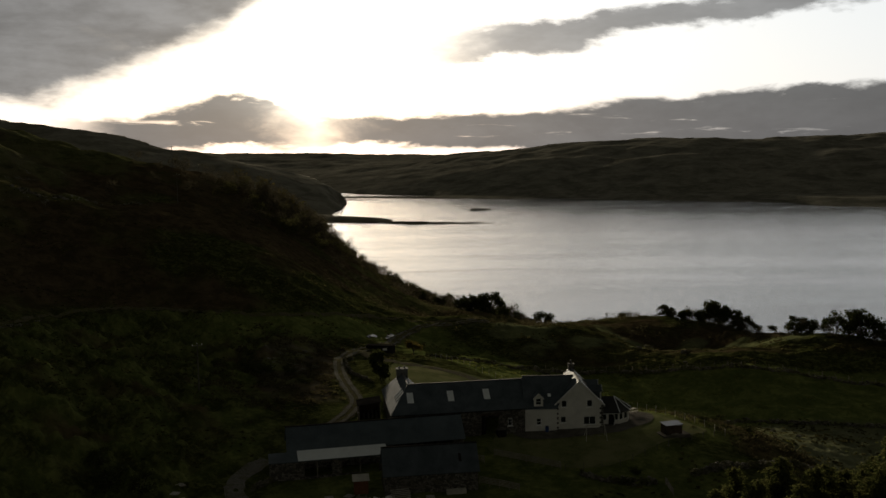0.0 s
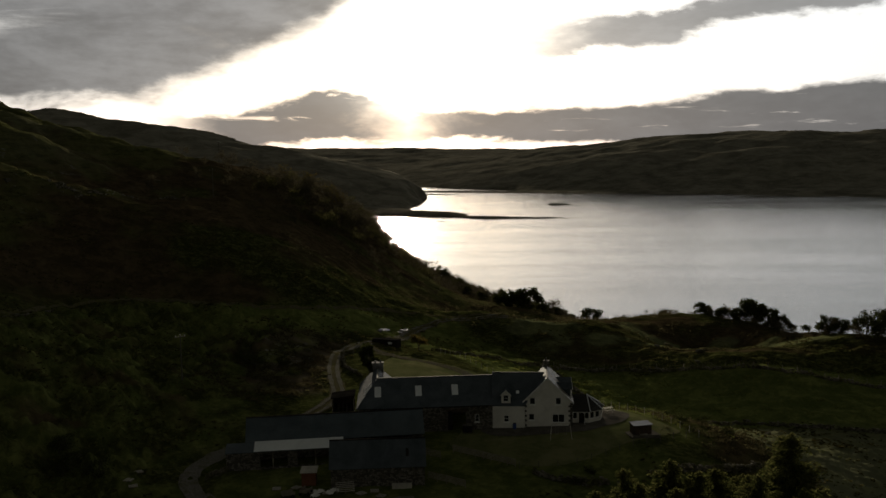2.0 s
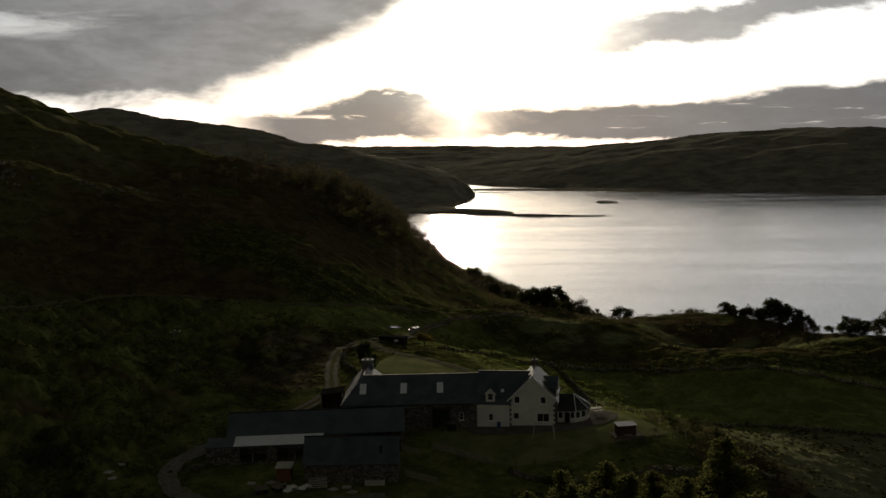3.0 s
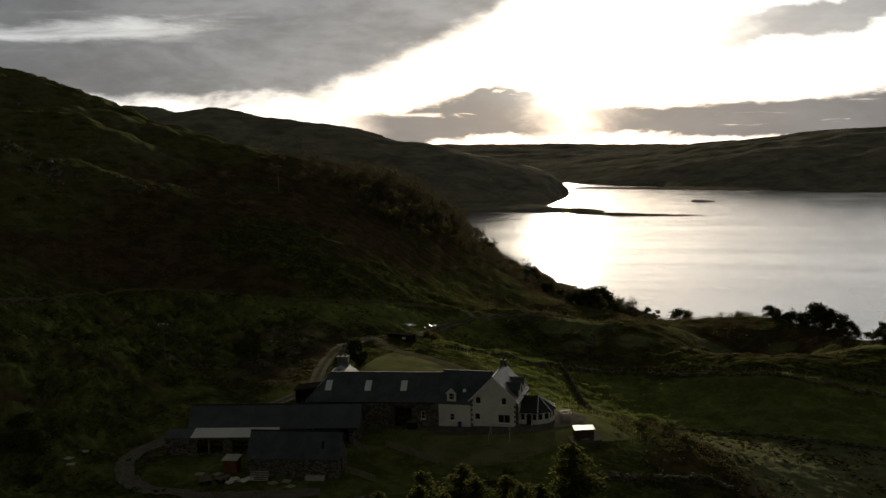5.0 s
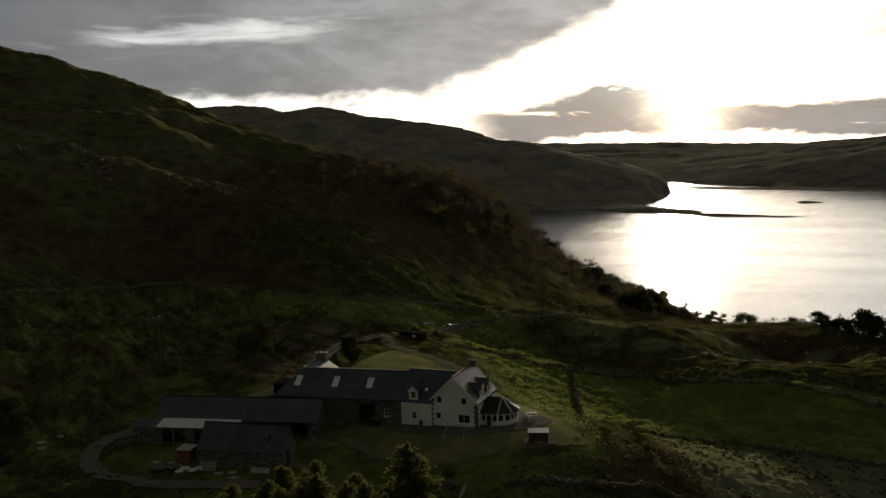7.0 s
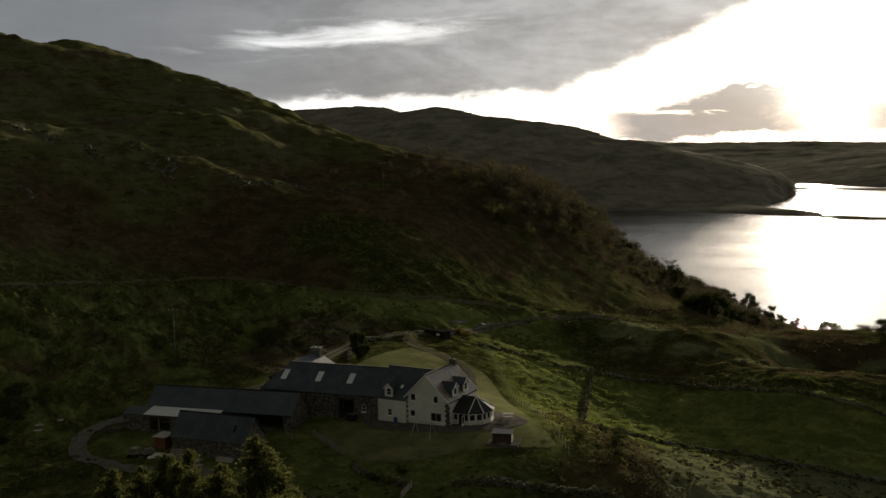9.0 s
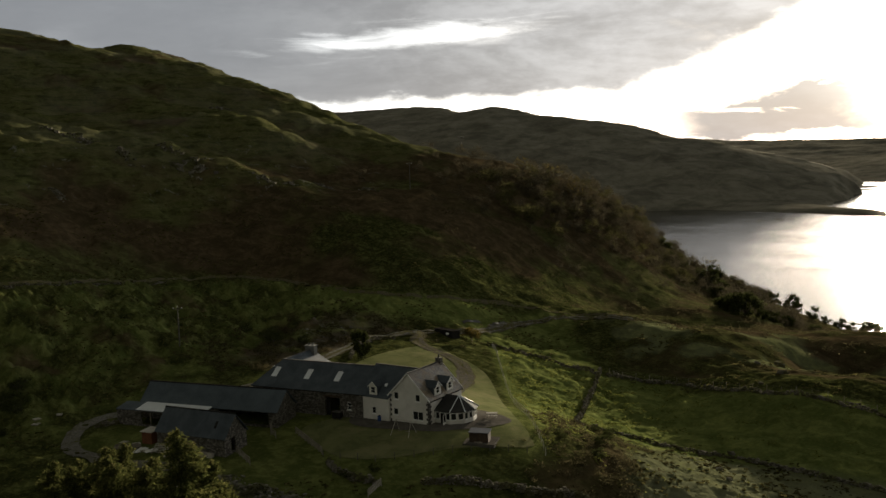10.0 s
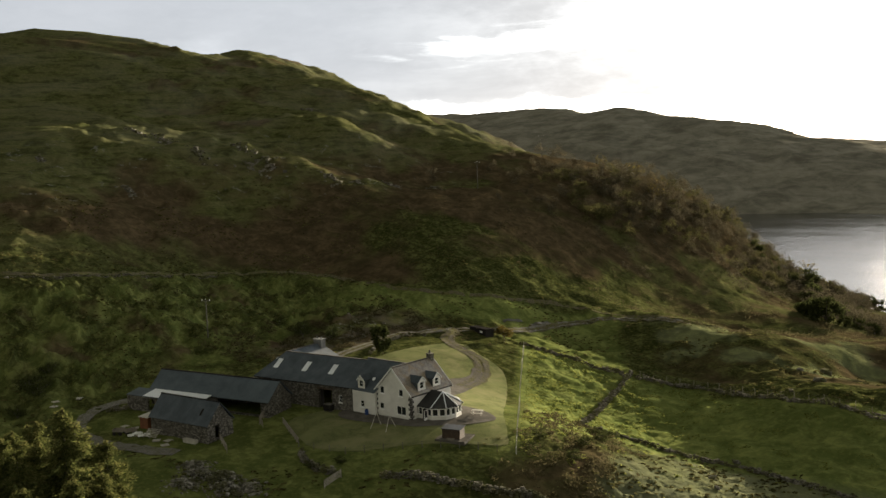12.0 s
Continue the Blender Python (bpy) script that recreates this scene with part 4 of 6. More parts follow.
def dormer(house, m, out, z0, eave, ridge, half=0.85):
    """A gabled dormer. In its own frame it faces -y from the ridge line; out: how far its face stands from the ridge."""
    def put(bm):
        bm.transform(m)
        return bm
    apex = eave + half * 0.95
    bm = wall_bm(bmesh.new(), (-half, -out, z0), X, Y, [(0, eave - z0), (half, apex - z0), (2 * half, eave - z0)], 0, 0.18, [(half - 0.45, half + 0.45, 0.25, 1.35)])
    body = part("dormer", put(bm), RENDER, house, "small gabled dormer with white bargeboards")
    back = -out + 0.18
    for s in (-1, 1):
        x0, x1 = sorted((s * half, s * (half - 0.12)))
        part("cheek", put(boxes((x0, x1, back, -0.8, z0 - 0.2, eave))), SLATE, body)
        bm = slab(bmesh.new(), [(0, -out - 0.15, apex + 0.1), (0, -0.3, apex + 0.1), (s * (half + 0.15), -0.9, eave - 0.05), (s * (half + 0.15), -out - 0.15, eave - 0.05)], 0.08)
        part("dormer_roof", put(bm), SLATE, body)
        q = [(0, -out - 0.2, apex - 0.06), (0, -out - 0.2, apex + 0.12), (s * (half + 0.16), -out - 0.2, eave - 0.04), (s * (half + 0.16), -out - 0.2, eave - 0.2)]
        part("bargeboard", put(hexa(bmesh.new(), q, [(a, b + 0.05, c) for a, b, c in q])), WHITE, body)
    bm = bmesh.new()
    for r in ((half * -0.53, half * 0.53, 0.25, 0.33), (half * -0.53, half * 0.53, 1.27, 1.35), (-0.45, -0.38, 0.33, 1.27), (0.38, 0.45, 0.33, 1.27), (-0.38, 0.38, 0.77, 0.82)):
        box(bm, r[0], r[1], -out + 0.05, -out + 0.11, z0 + r[2], z0 + r[3])
    part("window_frame", put(bm), WHITE, body)
    part("pane", put(boxes((-0.4, 0.4, -out + 0.075, -out + 0.085, z0 + 0.3, z0 + 1.3))), GLASS, body)


def conservatory(house):
    """Glazed sun room with a slate roof and a many-sided east end."""
    loop = [(4.02, 1.5), (6.9, 1.5), (8.7, 2.9), (9.2, 4.8), (8.7, 6.7), (6.9, 8.0), (4.02, 8.0)]
    z1, z2, z3 = 1.12, 2.3, 4.45
    for (xa, ya), (xb, yb) in zip(loop, loop[1:]):
        a, b = Vector((xa, ya, 0)), Vector((xb, yb, 0))
        u = (b - a).normalized()
        n = Vector((-u.y, u.x, 0))
        length = (b - a).length
        base = part("base_wall", wall_bm(bmesh.new(), a - Vector((0, 0, 0.3)), u, n, [(0, z1 + 0.3), (length, z1 + 0.3)], 0, 0.3), RENDER, house)
        count = max(1, round(length / 1.05))
        for i in range(count):
            window(house, a, u, n, length * i / count + 0.09, length * (i + 1) / count - 0.09, z1 + 0.01, z2, 0, False, False, 0.10)
        for i in range(count + 1):
            u0, u1 = max(0, length * i / count - 0.09), min(length, length * i / count + 0.09)
            part("pillar", wall_bm(bmesh.new(), a + u * u0 + Vector((0, 0, z1)), u, n, [(0, z2 - z1), (u1 - u0, z2 - z1)], 0, 0.3), RENDER, house)
        part("eaves_beam", wall_bm(bmesh.new(), a + Vector((0, 0, z2)), u, n, [(0, 0.25), (length, 0.25)], 0, 0.3), WHITE, house)
    ridge = [(4.0, 4.7), (6.6, 4.7)]
    out = []
    c = Vector((6, 4.7))
    for x, y in loop:
        v = Vector((x, y))
        d = (v - c).normalized() * 0.35
        out.append((x + (d.x if x > 4.1 else 0), y + d.y, z2 + 0.2))
    a, b = (4.0, 4.7, z3), (6.6, 4.7, z3)
    for q in ((out[0], out[1], b, a), (out[1], out[2], b), (out[2], out[3], b), (out[3], out[4], b), (out[4], out[5], b), (out[5], out[6], a, b)):
        part("roof", slab(bmesh.new(), list(q), 0.12), SLATE_DARK, house, "dark slate sun room roof")
    for q in out[1:6]:
        bm = bmesh.new()
        limb(bm, Vector(q) + Vector((0, 0, 0.02)), Vector(b) + Vector((0, 0, 0.02)), 0.07, 0.07, 6)
        part("hip_flashing", bm, CLEAR, house, "pale lead hip flashing")
    # glazed door standing open beside the gable; a dark panel paints the opening's shade
    door = part("door", boxes((5.15, 6.0, 1.40, 1.48, -0.05, 2.15)), DARK, house, "dark panel standing for the unlit sun room doorway")
    part("door_leaf", boxes((6.02, 6.08, 0.72, 1.46, 0.02, 2.1)), WHITE, door, "white glazed door leaf standing open")
    part("pane", boxes((6.085, 6.095, 0.82, 1.36, 0.9, 2.0), (6.005, 6.015, 0.82, 1.36, 0.9, 2.0)), GLASS, door)


build_house()


# ---- barn and byre behind ----
def hipped(parent, x0, x1, y0, y1, z, top, hip_w, hip_e, mat, over=0.3):
    ym = (y0 + y1) / 2
    a, b = (x0 + hip_w, ym, top), (x1 - hip_e, ym, top)
    k0, k1 = x0 - over, x1 + (over if hip_e else 0)
    low = z - over * (top - z) / (ym - y0)
    p = [(k0, y0 - over, low), (k1, y0 - over, low), (k1, y1 + over, low), (k0, y1 + over, low)]
    part("roof", slab(bmesh.new(), [p[0], p[1], b, a], 0.14), mat, parent, "blue-grey slate roof slope")
    part("roof", slab(bmesh.new(), [p[2], p[3], a, b], 0.14), mat, parent)
    if hip_w:
        part("roof", slab(bmesh.new(), [p[3], p[0], a], 0.14), mat, parent)
    if hip_e:
        part("roof", slab(bmesh.new(), [p[1], p[2], b], 0.14), mat, parent)


def build_barn():
    """Laid out from its east end, where it meets the house at a slight angle."""
    barn = thing("barn", "long stone barn with slate roof and rooflights", "barn", (-9.02, 0, 0), 8.0)
    x0, x1, y0, y1, z, top = -21.9, -0.02, -0.6, 9.3, 4.3, 7.8
    holes = [(14.6, 17.5, -0.2, 3.2), (19.0, 19.7, 1.3, 2.5)]
    part("wall", wall_bm(bmesh.new(), (x0, y0, -0.6), X, Y, [(0, z + 0.6), (x1 - x0, z + 0.6)], 0, 0.6, [(a, b, c + 0.6, d + 0.6) for a, b, c, d in holes]), RUBBLE, barn, "random rubble stone wall")
    window(barn, (x0, y0, 0), X, Y, 19.0, 19.7, 1.3, 2.5, 0)
    # near-black board just inside the opening paints part of the doorway's shade
    part("doorway_shade", boxes((x0 + 14.62, x0 + 15.35, y0 + 0.45, y0 + 0.53, -0.2, 3.15)), DARK, barn, "near-black board standing for the shade inside the barn doorway")
    part("lintel", boxes((x0 + 14.3, x0 + 17.8, y0 - 0.02, y0 + 0.3, 3.2, 3.48)), DARKWOOD, barn)
    part("wall", wall_bm(bmesh.new(), (x0, y1, -0.6), (0, -1, 0), X, [(0, z + 0.6), (y1 - y0 - 0.6, z + 0.6)], 0, 0.6), RUBBLE, barn)
    part("wall", wall_bm(bmesh.new(), (x1 - 1.3, y1, -0.6), (-1, 0, 0), (0, -1, 0), [(0, z + 0.6), (x1 - x0 - 1.9, z + 0.6)], 0, 0.6), RUBBLE, barn)
    hipped(barn, x0, x1 + 0.8, y0, y1, z, top, 3.1, 0, SLATE)
    ym, sl = (y0 + y1) / 2, (top - z) / ((y1 - y0) / 2)
    part("ridge_tiles", boxes((x0 + 3.1, x1 + 0.8, ym - 0.13, ym + 0.13, top - 0.02, top + 0.1)), MARGIN, barn)
    part("gutter", boxes((x0, x1 - 0.3, y0 - 0.4, y0 - 0.28, z - 0.32, z - 0.22)), DARK, barn, "dark gutter")
    for x in (-19.2, -12.5, -6.5):
        ya, yb = 2.85, 1.05
        za, zb = z + sl * (ya - y0) + 0.05, z + sl * (yb - y0) + 0.05
        part("rooflight", slab(bmesh.new(), [(x, ya, za), (x + 1.05, ya, za), (x + 1.05, yb, zb), (x, yb, zb)], 0.06), CLEAR, barn, "pale translucent rooflight")
    # three narrow rooflights up the west hip
    low = z - 0.3 * sl
    for y in (2.7, 4.0, 5.3):
        pts = []
        for yy, f in ((y, 0.30), (y + 0.55, 0.30), (y + 0.55, 0.72), (y, 0.72)):
            pts.append((x0 + 3.1 * f, yy, low + (3.1 * f + 0.3) * (top - low) / 3.4 + 0.07))
        part("rooflight", slab(bmesh.new(), pts, 0.06), CLEAR, barn, "narrow pale rooflight")
    return barn


def build_back_house():
    """A wing running north from the barn's west end; its own x runs along the ridge, its y to the west."""
    ob = thing("back_house", "slate-roofed wing behind the barn with a broad chimney", "house", (-28.2, 1.7, 0), 98)
    x0, x1, half, z, top = 4.98, 12.3, 3.1, 4.3, 7.72
    for o, u, n, ln in (((x1 - 0.5, -half), (-1, 0, 0), Y, x1 - x0 - 0.5), ((x1, half), (0, -1, 0), (-1, 0, 0), 2 * half), ((x0, half), X, (0, -1, 0), x1 - x0 - 0.5)):
        part("wall", wall_bm(bmesh.new(), (*o, -0.3), u, n, [(0, z + 0.3), (ln, z + 0.3)], 0, 0.5), RUBBLE, ob)
    hipped(ob, 0.4, x1, -half, half, z, top, 0, 3.1, SLATE)
    part("ridge_tiles", boxes((0.5, x1 - 3.1, -0.13, 0.13, top - 0.02, top + 0.1)), MARGIN, ob)
    part("chimney", boxes((8.5, 9.7, -0.95, 0.95, 6.4, 8.35), (8.38, 9.82, -1.07, 1.07, 8.35, 8.5)), HARL, ob, "broad grey harled chimney stack")
    for y in (-0.45, 0.45):
        bm = bmesh.new()
        limb(bm, (9.1, y, 8.5), (9.1, y, 8.85), 0.16, 0.13, 10)
        part("chimney_pot", bm, HARL, ob)
    return ob


build_barn()
build_back_house()


# ---- farm sheds ----
def gable_shed(name, label, at, turn, length, half, eave, top, wall_mat, roof_mat, holes=(), east_holes=()):
    """A gabled shed; its own x runs along the ridge from the west end."""
    ob = thing(name, label, "shed", at, turn)
    part("wall", wall_bm(bmesh.new(), (0, -half, -0.8), X, Y, [(0, eave + 0.8), (length, eave + 0.8)], 0, 0.4, [(a, b, c + 0.8, d + 0.8) for a, b, c, d in holes]), wall_mat, ob)
    part("wall", wall_bm(bmesh.new(), (length, half, -0.8), (-1, 0, 0), (0, -1, 0), [(0, eave + 0.8), (length, eave + 0.8)], 0, 0.4), wall_mat, ob)
    for x, s in ((length, -1), (0, 1)):
        part("gable", wall_bm(bmesh.new(), (x, -(half - 0.4), -0.8), Y, (s, 0, 0), [(0, eave + 0.8), (half - 0.4, top + 0.8), (2 * half - 0.8, eave + 0.8)], 0, 0.4, [(a, b, c + 0.8, d + 0.8) for a, b, c, d in east_holes] if s < 0 else ()), wall_mat, ob)
    o, sl = 0.3, (top - eave) / half
    for s in (-1, 1):
        part("roof", slab(bmesh.new(), [(-0.25, 0, top + 0.1), (length + 0.25, 0, top + 0.1), (length + 0.25, s * (half + o), eave - sl * o + 0.1), (-0.25, s * (half + o), eave - sl * o + 0.1)], 0.1), roof_mat, ob, "blue-grey sheet roof slope")
    part("ridge_cap", boxes((-0.27, length + 0.27, -0.16, 0.16, top + 0.04, top + 0.16)), DARK, ob, "dark ridge capping")
    return ob


byre = gable_shed("long_shed", "long low farm shed with blue-grey roof, open to the yard", (-46.2, -12.6, 0.2), 12.0, 26.8, 3.1, 2.1, 4.9, RUBBLE, TIN, [(15.5, 25.2, -0.4, 2.05)])
lean = part("lean_to_roof", slab(bmesh.new(), [(-3.0, -3.1, 2.0), (14.5, -3.1, 2.0), (14.5, -6.2, 1.45), (-3.0, -6.2, 1.45)], 0.1), TIN, byre, "low lean-to roof")
part("clear_sheet", slab(bmesh.new(), [(1.2, -3.05, 2.16), (14.5, -3.05, 2.16), (14.5, -6.3, 1.57), (1.2, -6.3, 1.57)], 0.05), CLEAR, byre, "pale translucent roof sheets")
part("wall", wall_bm(bmesh.new(), (-2.9, -6.1, -1.3), X, Y, [(0, 2.7), (17.2, 2.7)], 0, 0.35, [(5.0, 9.0, 0.3, 2.4), (10.5, 16.0, 0.3, 2.4)]), RUBBLE, byre)
part("wall", wall_bm(bmesh.new(), (-2.9, -5.75, -1.3), Y, X, [(0, 2.75), (2.5, 3.15)], 0, 0.35), RUBBLE, byre)
for x in (3.9, 10.2):
    part("post", boxes((x, x + 0.15, -6.1, -5.95, -1.2, 1.45)), WOOD, byre)
stone_shed = gable_shed("stone_shed", "stone shed with a blue-grey slate roof", (-31.2, -22.3, -0.9), 7.5, 13.2, 2.7, 2.6, 5.6, RUBBLE, SLATE, (), [(1.2, 2.2, 0.1, 2.1)])
part("rooflight", slab(bmesh.new(), [(10.6, -1.1, 4.56), (11.0, -1.1, 4.56), (11.0, -1.9, 3.67), (10.6, -1.9, 3.67)], 0.05), DARK, stone_shed, "small dark open rooflight")


# ---- plants ----
def cards(rng, centre, spread, count, size, tilt=1.0):
    """Small bent leaf sprays at random round a centre: arrays of points and triangles."""
    c = np.asarray(centre) + rng.normal(size=(count, 3)) * np.asarray(spread)
    u = rng.normal(size=(count, 3))
    u[:, 2] *= tilt
    u /= np.linalg.norm(u, axis=1)[:, None]
    v = np.cross(u, rng.normal(size=(count, 3)))
    v /= np.linalg.norm(v, axis=1)[:, None]
    s = size * rng.uniform(0.5, 1.3, (count, 1))
    pts = np.stack([c - u * s, c - v * s * 0.6, c + u * s, c + v * s * 0.6], 1).reshape(-1, 3)
    return pts


def quads_mesh(name, pts, mat):
    """A mesh of loose four-cornered sprays, four points each."""
    pts = np.asarray(pts, dtype=np.float32)
    n = len(pts) // 4
    me = bpy.data.meshes.new(name)
    me.vertices.add(n * 4)
    me.vertices.foreach_set("co", pts.ravel())
    me.loops.add(n * 4)
    me.loops.foreach_set("vertex_index", np.arange(n * 4))
    me.polygons.add(n)
    me.polygons.foreach_set("loop_start", np.arange(0, n * 4, 4))
    me.polygons.foreach_set("loop_total", np.full(n, 4))
    me.update(calc_edges=True)
    me.materials.append(mat)
    return me


def broadleaf(name, label, seed, tall, wide, mat, leaves=1500, bare=0.0, skirt=0.5):
    """A wind-shaped broadleaf tree: tapered trunk, forking limbs, crown of leaf sprays with gaps."""
    rng = np.random.RandomState(seed)
    ob = thing(name, label, "tree")
    bm = bmesh.new()
    fork = tall * 0.32 if skirt > 0.3 else tall * 0.15
    lean = rng.uniform(-0.3, 0.3, 2) * wide * 0.3
    limb(bm, (0, 0, -0.5), (lean[0] * 0.4, lean[1] * 0.4, fork), 0.035 * tall, 0.024 * tall, 8)
    tips = []
    for i in range(8):
        a = i / 8 * 2 * math.pi + rng.uniform(-0.4, 0.4)
        r, h = wide * rng.uniform(0.22, 0.46), tall * rng.uniform(skirt, 0.92)
        mid = (lean[0] * 0.7 + math.cos(a) * r * 0.5, lean[1] * 0.7 + math.sin(a) * r * 0.5, (fork + h) / 2 + 0.05 * tall)
        end = (lean[0] + math.cos(a) * r, lean[1] + math.sin(a) * r, h)
        limb(bm, (lean[0] * 0.4, lean[1] * 0.4, fork * rng.uniform(0.75, 1.0)), mid, 0.016 * tall, 0.011 * tall)
        limb(bm, mid, end, 0.011 * tall, 0.004 * tall)
        tips.append((end, mid))
        for _ in range(3):
            tw = np.array(end) + rng.normal(size=3) * wide * 0.11
            limb(bm, mid, tw, 0.006 * tall, 0.002 * tall, 4)
            tips.append((tuple(tw), mid))
    part("trunk", bm, BARK, ob)
    if bare < 1:
        per = int(leaves * (1 - bare) / len(tips))
        pts = np.concatenate([cards(rng, np.array(e) * 0.8 + np.array(m2) * 0.2, (wide * 0.085, wide * 0.085, tall * 0.06), per, 0.045 * tall) for e, m2 in tips])
        crown = new("crown", quads_mesh("crown", pts, mat))
        crown.parent = ob
    return ob


def sprays(rng, centre, along, count, spread, size):
    """Narrow needle sprays lying roughly along a branch."""
    c = np.asarray(centre) + rng.normal(size=(count, 3)) * spread
    u = np.asarray(along) + rng.normal(size=(count, 3)) * 0.38
    u /= np.linalg.norm(u, axis=1)[:, None]
    v = np.cross(u, rng.normal(size=(count, 3)))
    v /= np.linalg.norm(v, axis=1)[:, None]
    s = size * rng.uniform(0.6, 1.3, (count, 1))
    return np.stack([c - u * s, c - v * s * 0.28, c + u * s, c + v * s * 0.28], 1).reshape(-1, 3)


def conifer(name, label, seed, tall, wide, mat, shoots):
    """A spruce: straight stem, uneven drooping branches of needle sprays, lighter shoots at their ends."""
    rng = np.random.RandomState(seed)
    ob = thing(name, label, "tree")
    bm = bmesh.new()
    limb(bm, (0, 0, -0.5), (0, 0, tall), 0.016 * tall, 0.002 * tall, 8)
    pts, ends = [], []
    z = tall * 0.1
    while z < tall * 0.99:
        reach = wide / 2 * (1 - z / tall) ** 0.62 + 0.1
        for i in range(max(4, int(5 + reach * 2.0))):
            a = rng.uniform(0, 2 * math.pi)
            rr = reach * (rng.uniform(0.45, 0.95) if rng.uniform() < 0.75 else rng.uniform(0.95, 1.3))
            out = np.array([math.cos(a), math.sin(a), 0.0])
            z0 = z + rng.uniform(-0.25, 0.25)
            droop = rng.uniform(0.15, 0.35)
            last = (0, 0, z0)
            for f in np.linspace(0.2, 1.0, max(3, int(rr * 3.2))):
                mid = out * rr * f + np.array([0, 0, z0 - droop * rr * math.sin(f * 2.4) * 0.6])
                limb(bm, last, tuple(mid), 0.03 * (1.1 - f), 0.03 * (1.05 - f), 3)
                along = mid - np.array(last)
                along /= max(1e-6, np.linalg.norm(along))
                pts.append(sprays(rng, mid, along + np.array([0, 0, -0.25]), 21, (0.28, 0.28, 0.2), 0.2))
                if f > 0.6:
                    ends.append(sprays(rng, mid + np.array([0, 0, 0.1]), along + np.array([0, 0, 0.35]), 10 if f < 0.99 else 20, (0.2, 0.2, 0.16), 0.15))
                last = tuple(mid)
        z += rng.uniform(0.4, 0.75)
    for _ in range(10):
        ends.append(sprays(rng, (0, 0, tall - rng.uniform(0, 1.2)), (0, 0, 1), 4, (0.08, 0.08, 0.1), 0.28))
    part("trunk", bm, BARK, ob)
    crown = new("crown", quads_mesh("crown", np.concatenate(pts), mat))
    crown.parent = ob
    tips = tagged(new("young_growth", quads_mesh("young_growth", np.concatenate(ends), shoots)), "golden young shoots")
    tips.parent = ob
    return ob


def plant(proto, x, y, scale=1.0, turn=0.0, squash=1.0, sink=0.2):
    m = pose(x, y, height_at(x, y) - sink, 0, 0, turn) @ Matrix.Diagonal((scale, scale, scale * squash, 1))
    return copy_thing(proto, m)


def place(proto, x, y, scale=1.0, turn=0.0, squash=1.0, sink=0.2):
    proto.matrix_world = pose(x, y, height_at(x, y) - sink, 0, 0, turn) @ Matrix.Diagonal((scale, scale, scale * squash, 1))
    return proto


rng = random.Random(7)


def grow(proto, spots, low=0.85, high=1.1):
    """Copies of a plant at all spots (x, y, scale), and the plant itself at the first."""
    for x, y, sc in spots[1:]:
        plant(proto, x, y, sc, rng.uniform(0, 360), rng.uniform(low, high))
    place(proto, *spots[0], rng.uniform(0, 360), rng.uniform(low, high))


oak = broadleaf("shore_tree", "dark round-headed tree on the bank above the loch", 3, 9.0, 9.5, LEAF, 3000, 0.0, 0.16)
thorn = broadleaf("shore_tree", "small wind-shaped tree on the bank", 4, 6.5, 6.5, LEAF, 1500, 0.0, 0.35)
ash = broadleaf("shore_tree", "thin-crowned autumn tree on the shore bank", 5, 9.5, 8.0, LEAF, 1100, 0.3)
birch = broadleaf("bare_tree", "nearly bare pale tree on the steep bank", 6, 10.0, 9.0, AUTUMN, 500, 0.75)
for ob in (oak, thorn, ash, birch):
    ob["group"] = "trees along the shore"
grow(oak, ((68, 150, 0.86), (55, 165, 0.58), (63, 153.5, 0.55), (73, 141, 0.6), (71, 146, 0.7), (77.5, 109, 0.6), (80, 106, 0.52), (86, 88, 0.85), (91, 84, 0.8), (98, 70, 0.9), (-2.9, 203.2, 1.06), (-10, 207.3, 0.78), (-14, 212, 0.6), (2, 206, 0.5), (9, 214, 0.45), (14, 232, 0.5), (46, 198, 0.32), (38, 205, 0.3), (51, 188, 0.34), (59, 160, 0.45)))
grow(thorn, ((24.7, 277.1, 1.55), (14, 226, 0.7), (20, 222, 0.6), (60, 158, 0.6), (82.5, 99, 0.7), (-2, 232, 0.9), (-22, 244, 0.9), (-30, 262, 1.0), (76, 124, 0.45), (57, 170, 0.5), (74, 132, 0.5)))
grow(ash, ((-6.5, 209, 0.7), (66, 154, 0.75), (83, 96, 0.7), (-44, 300, 0.9), (-40, 288, 0.8), (-34, 276, 0.85), (104, 74, 0.9)))
grow(birch, ((-50, 314, 1.0), (-92, 238, 0.9), (-86, 246, 0.8), (61, 157, 0.6), (-100, 226, 0.8), (-80, 232, 0.9)))
slope_oak = broadleaf("shore_tree", "bushy tree at the foot of the steep hillside", 8, 8.0, 7.5, LEAF, 2400, 0.0, 0.2)
slope_oak["group"] = "trees along the shore"
grow(slope_oak, ((-17.5, 330, 0.95), (-28, 327, 0.75), (-24, 330, 0.6), (-31, 333, 0.65), (-13, 324, 0.6), (-4, 314, 0.65), (1, 310, 0.5), (9, 302, 0.65), (14, 298, 0.5), (-37, 319, 0.75), (-41, 313, 0.8), (-43, 302, 0.8), (-46, 288, 0.85), (-51, 281, 0.75), (-58, 286, 0.8), (-64, 290, 0.7), (-10, 212, 0.6), (4, 214, 0.5)))

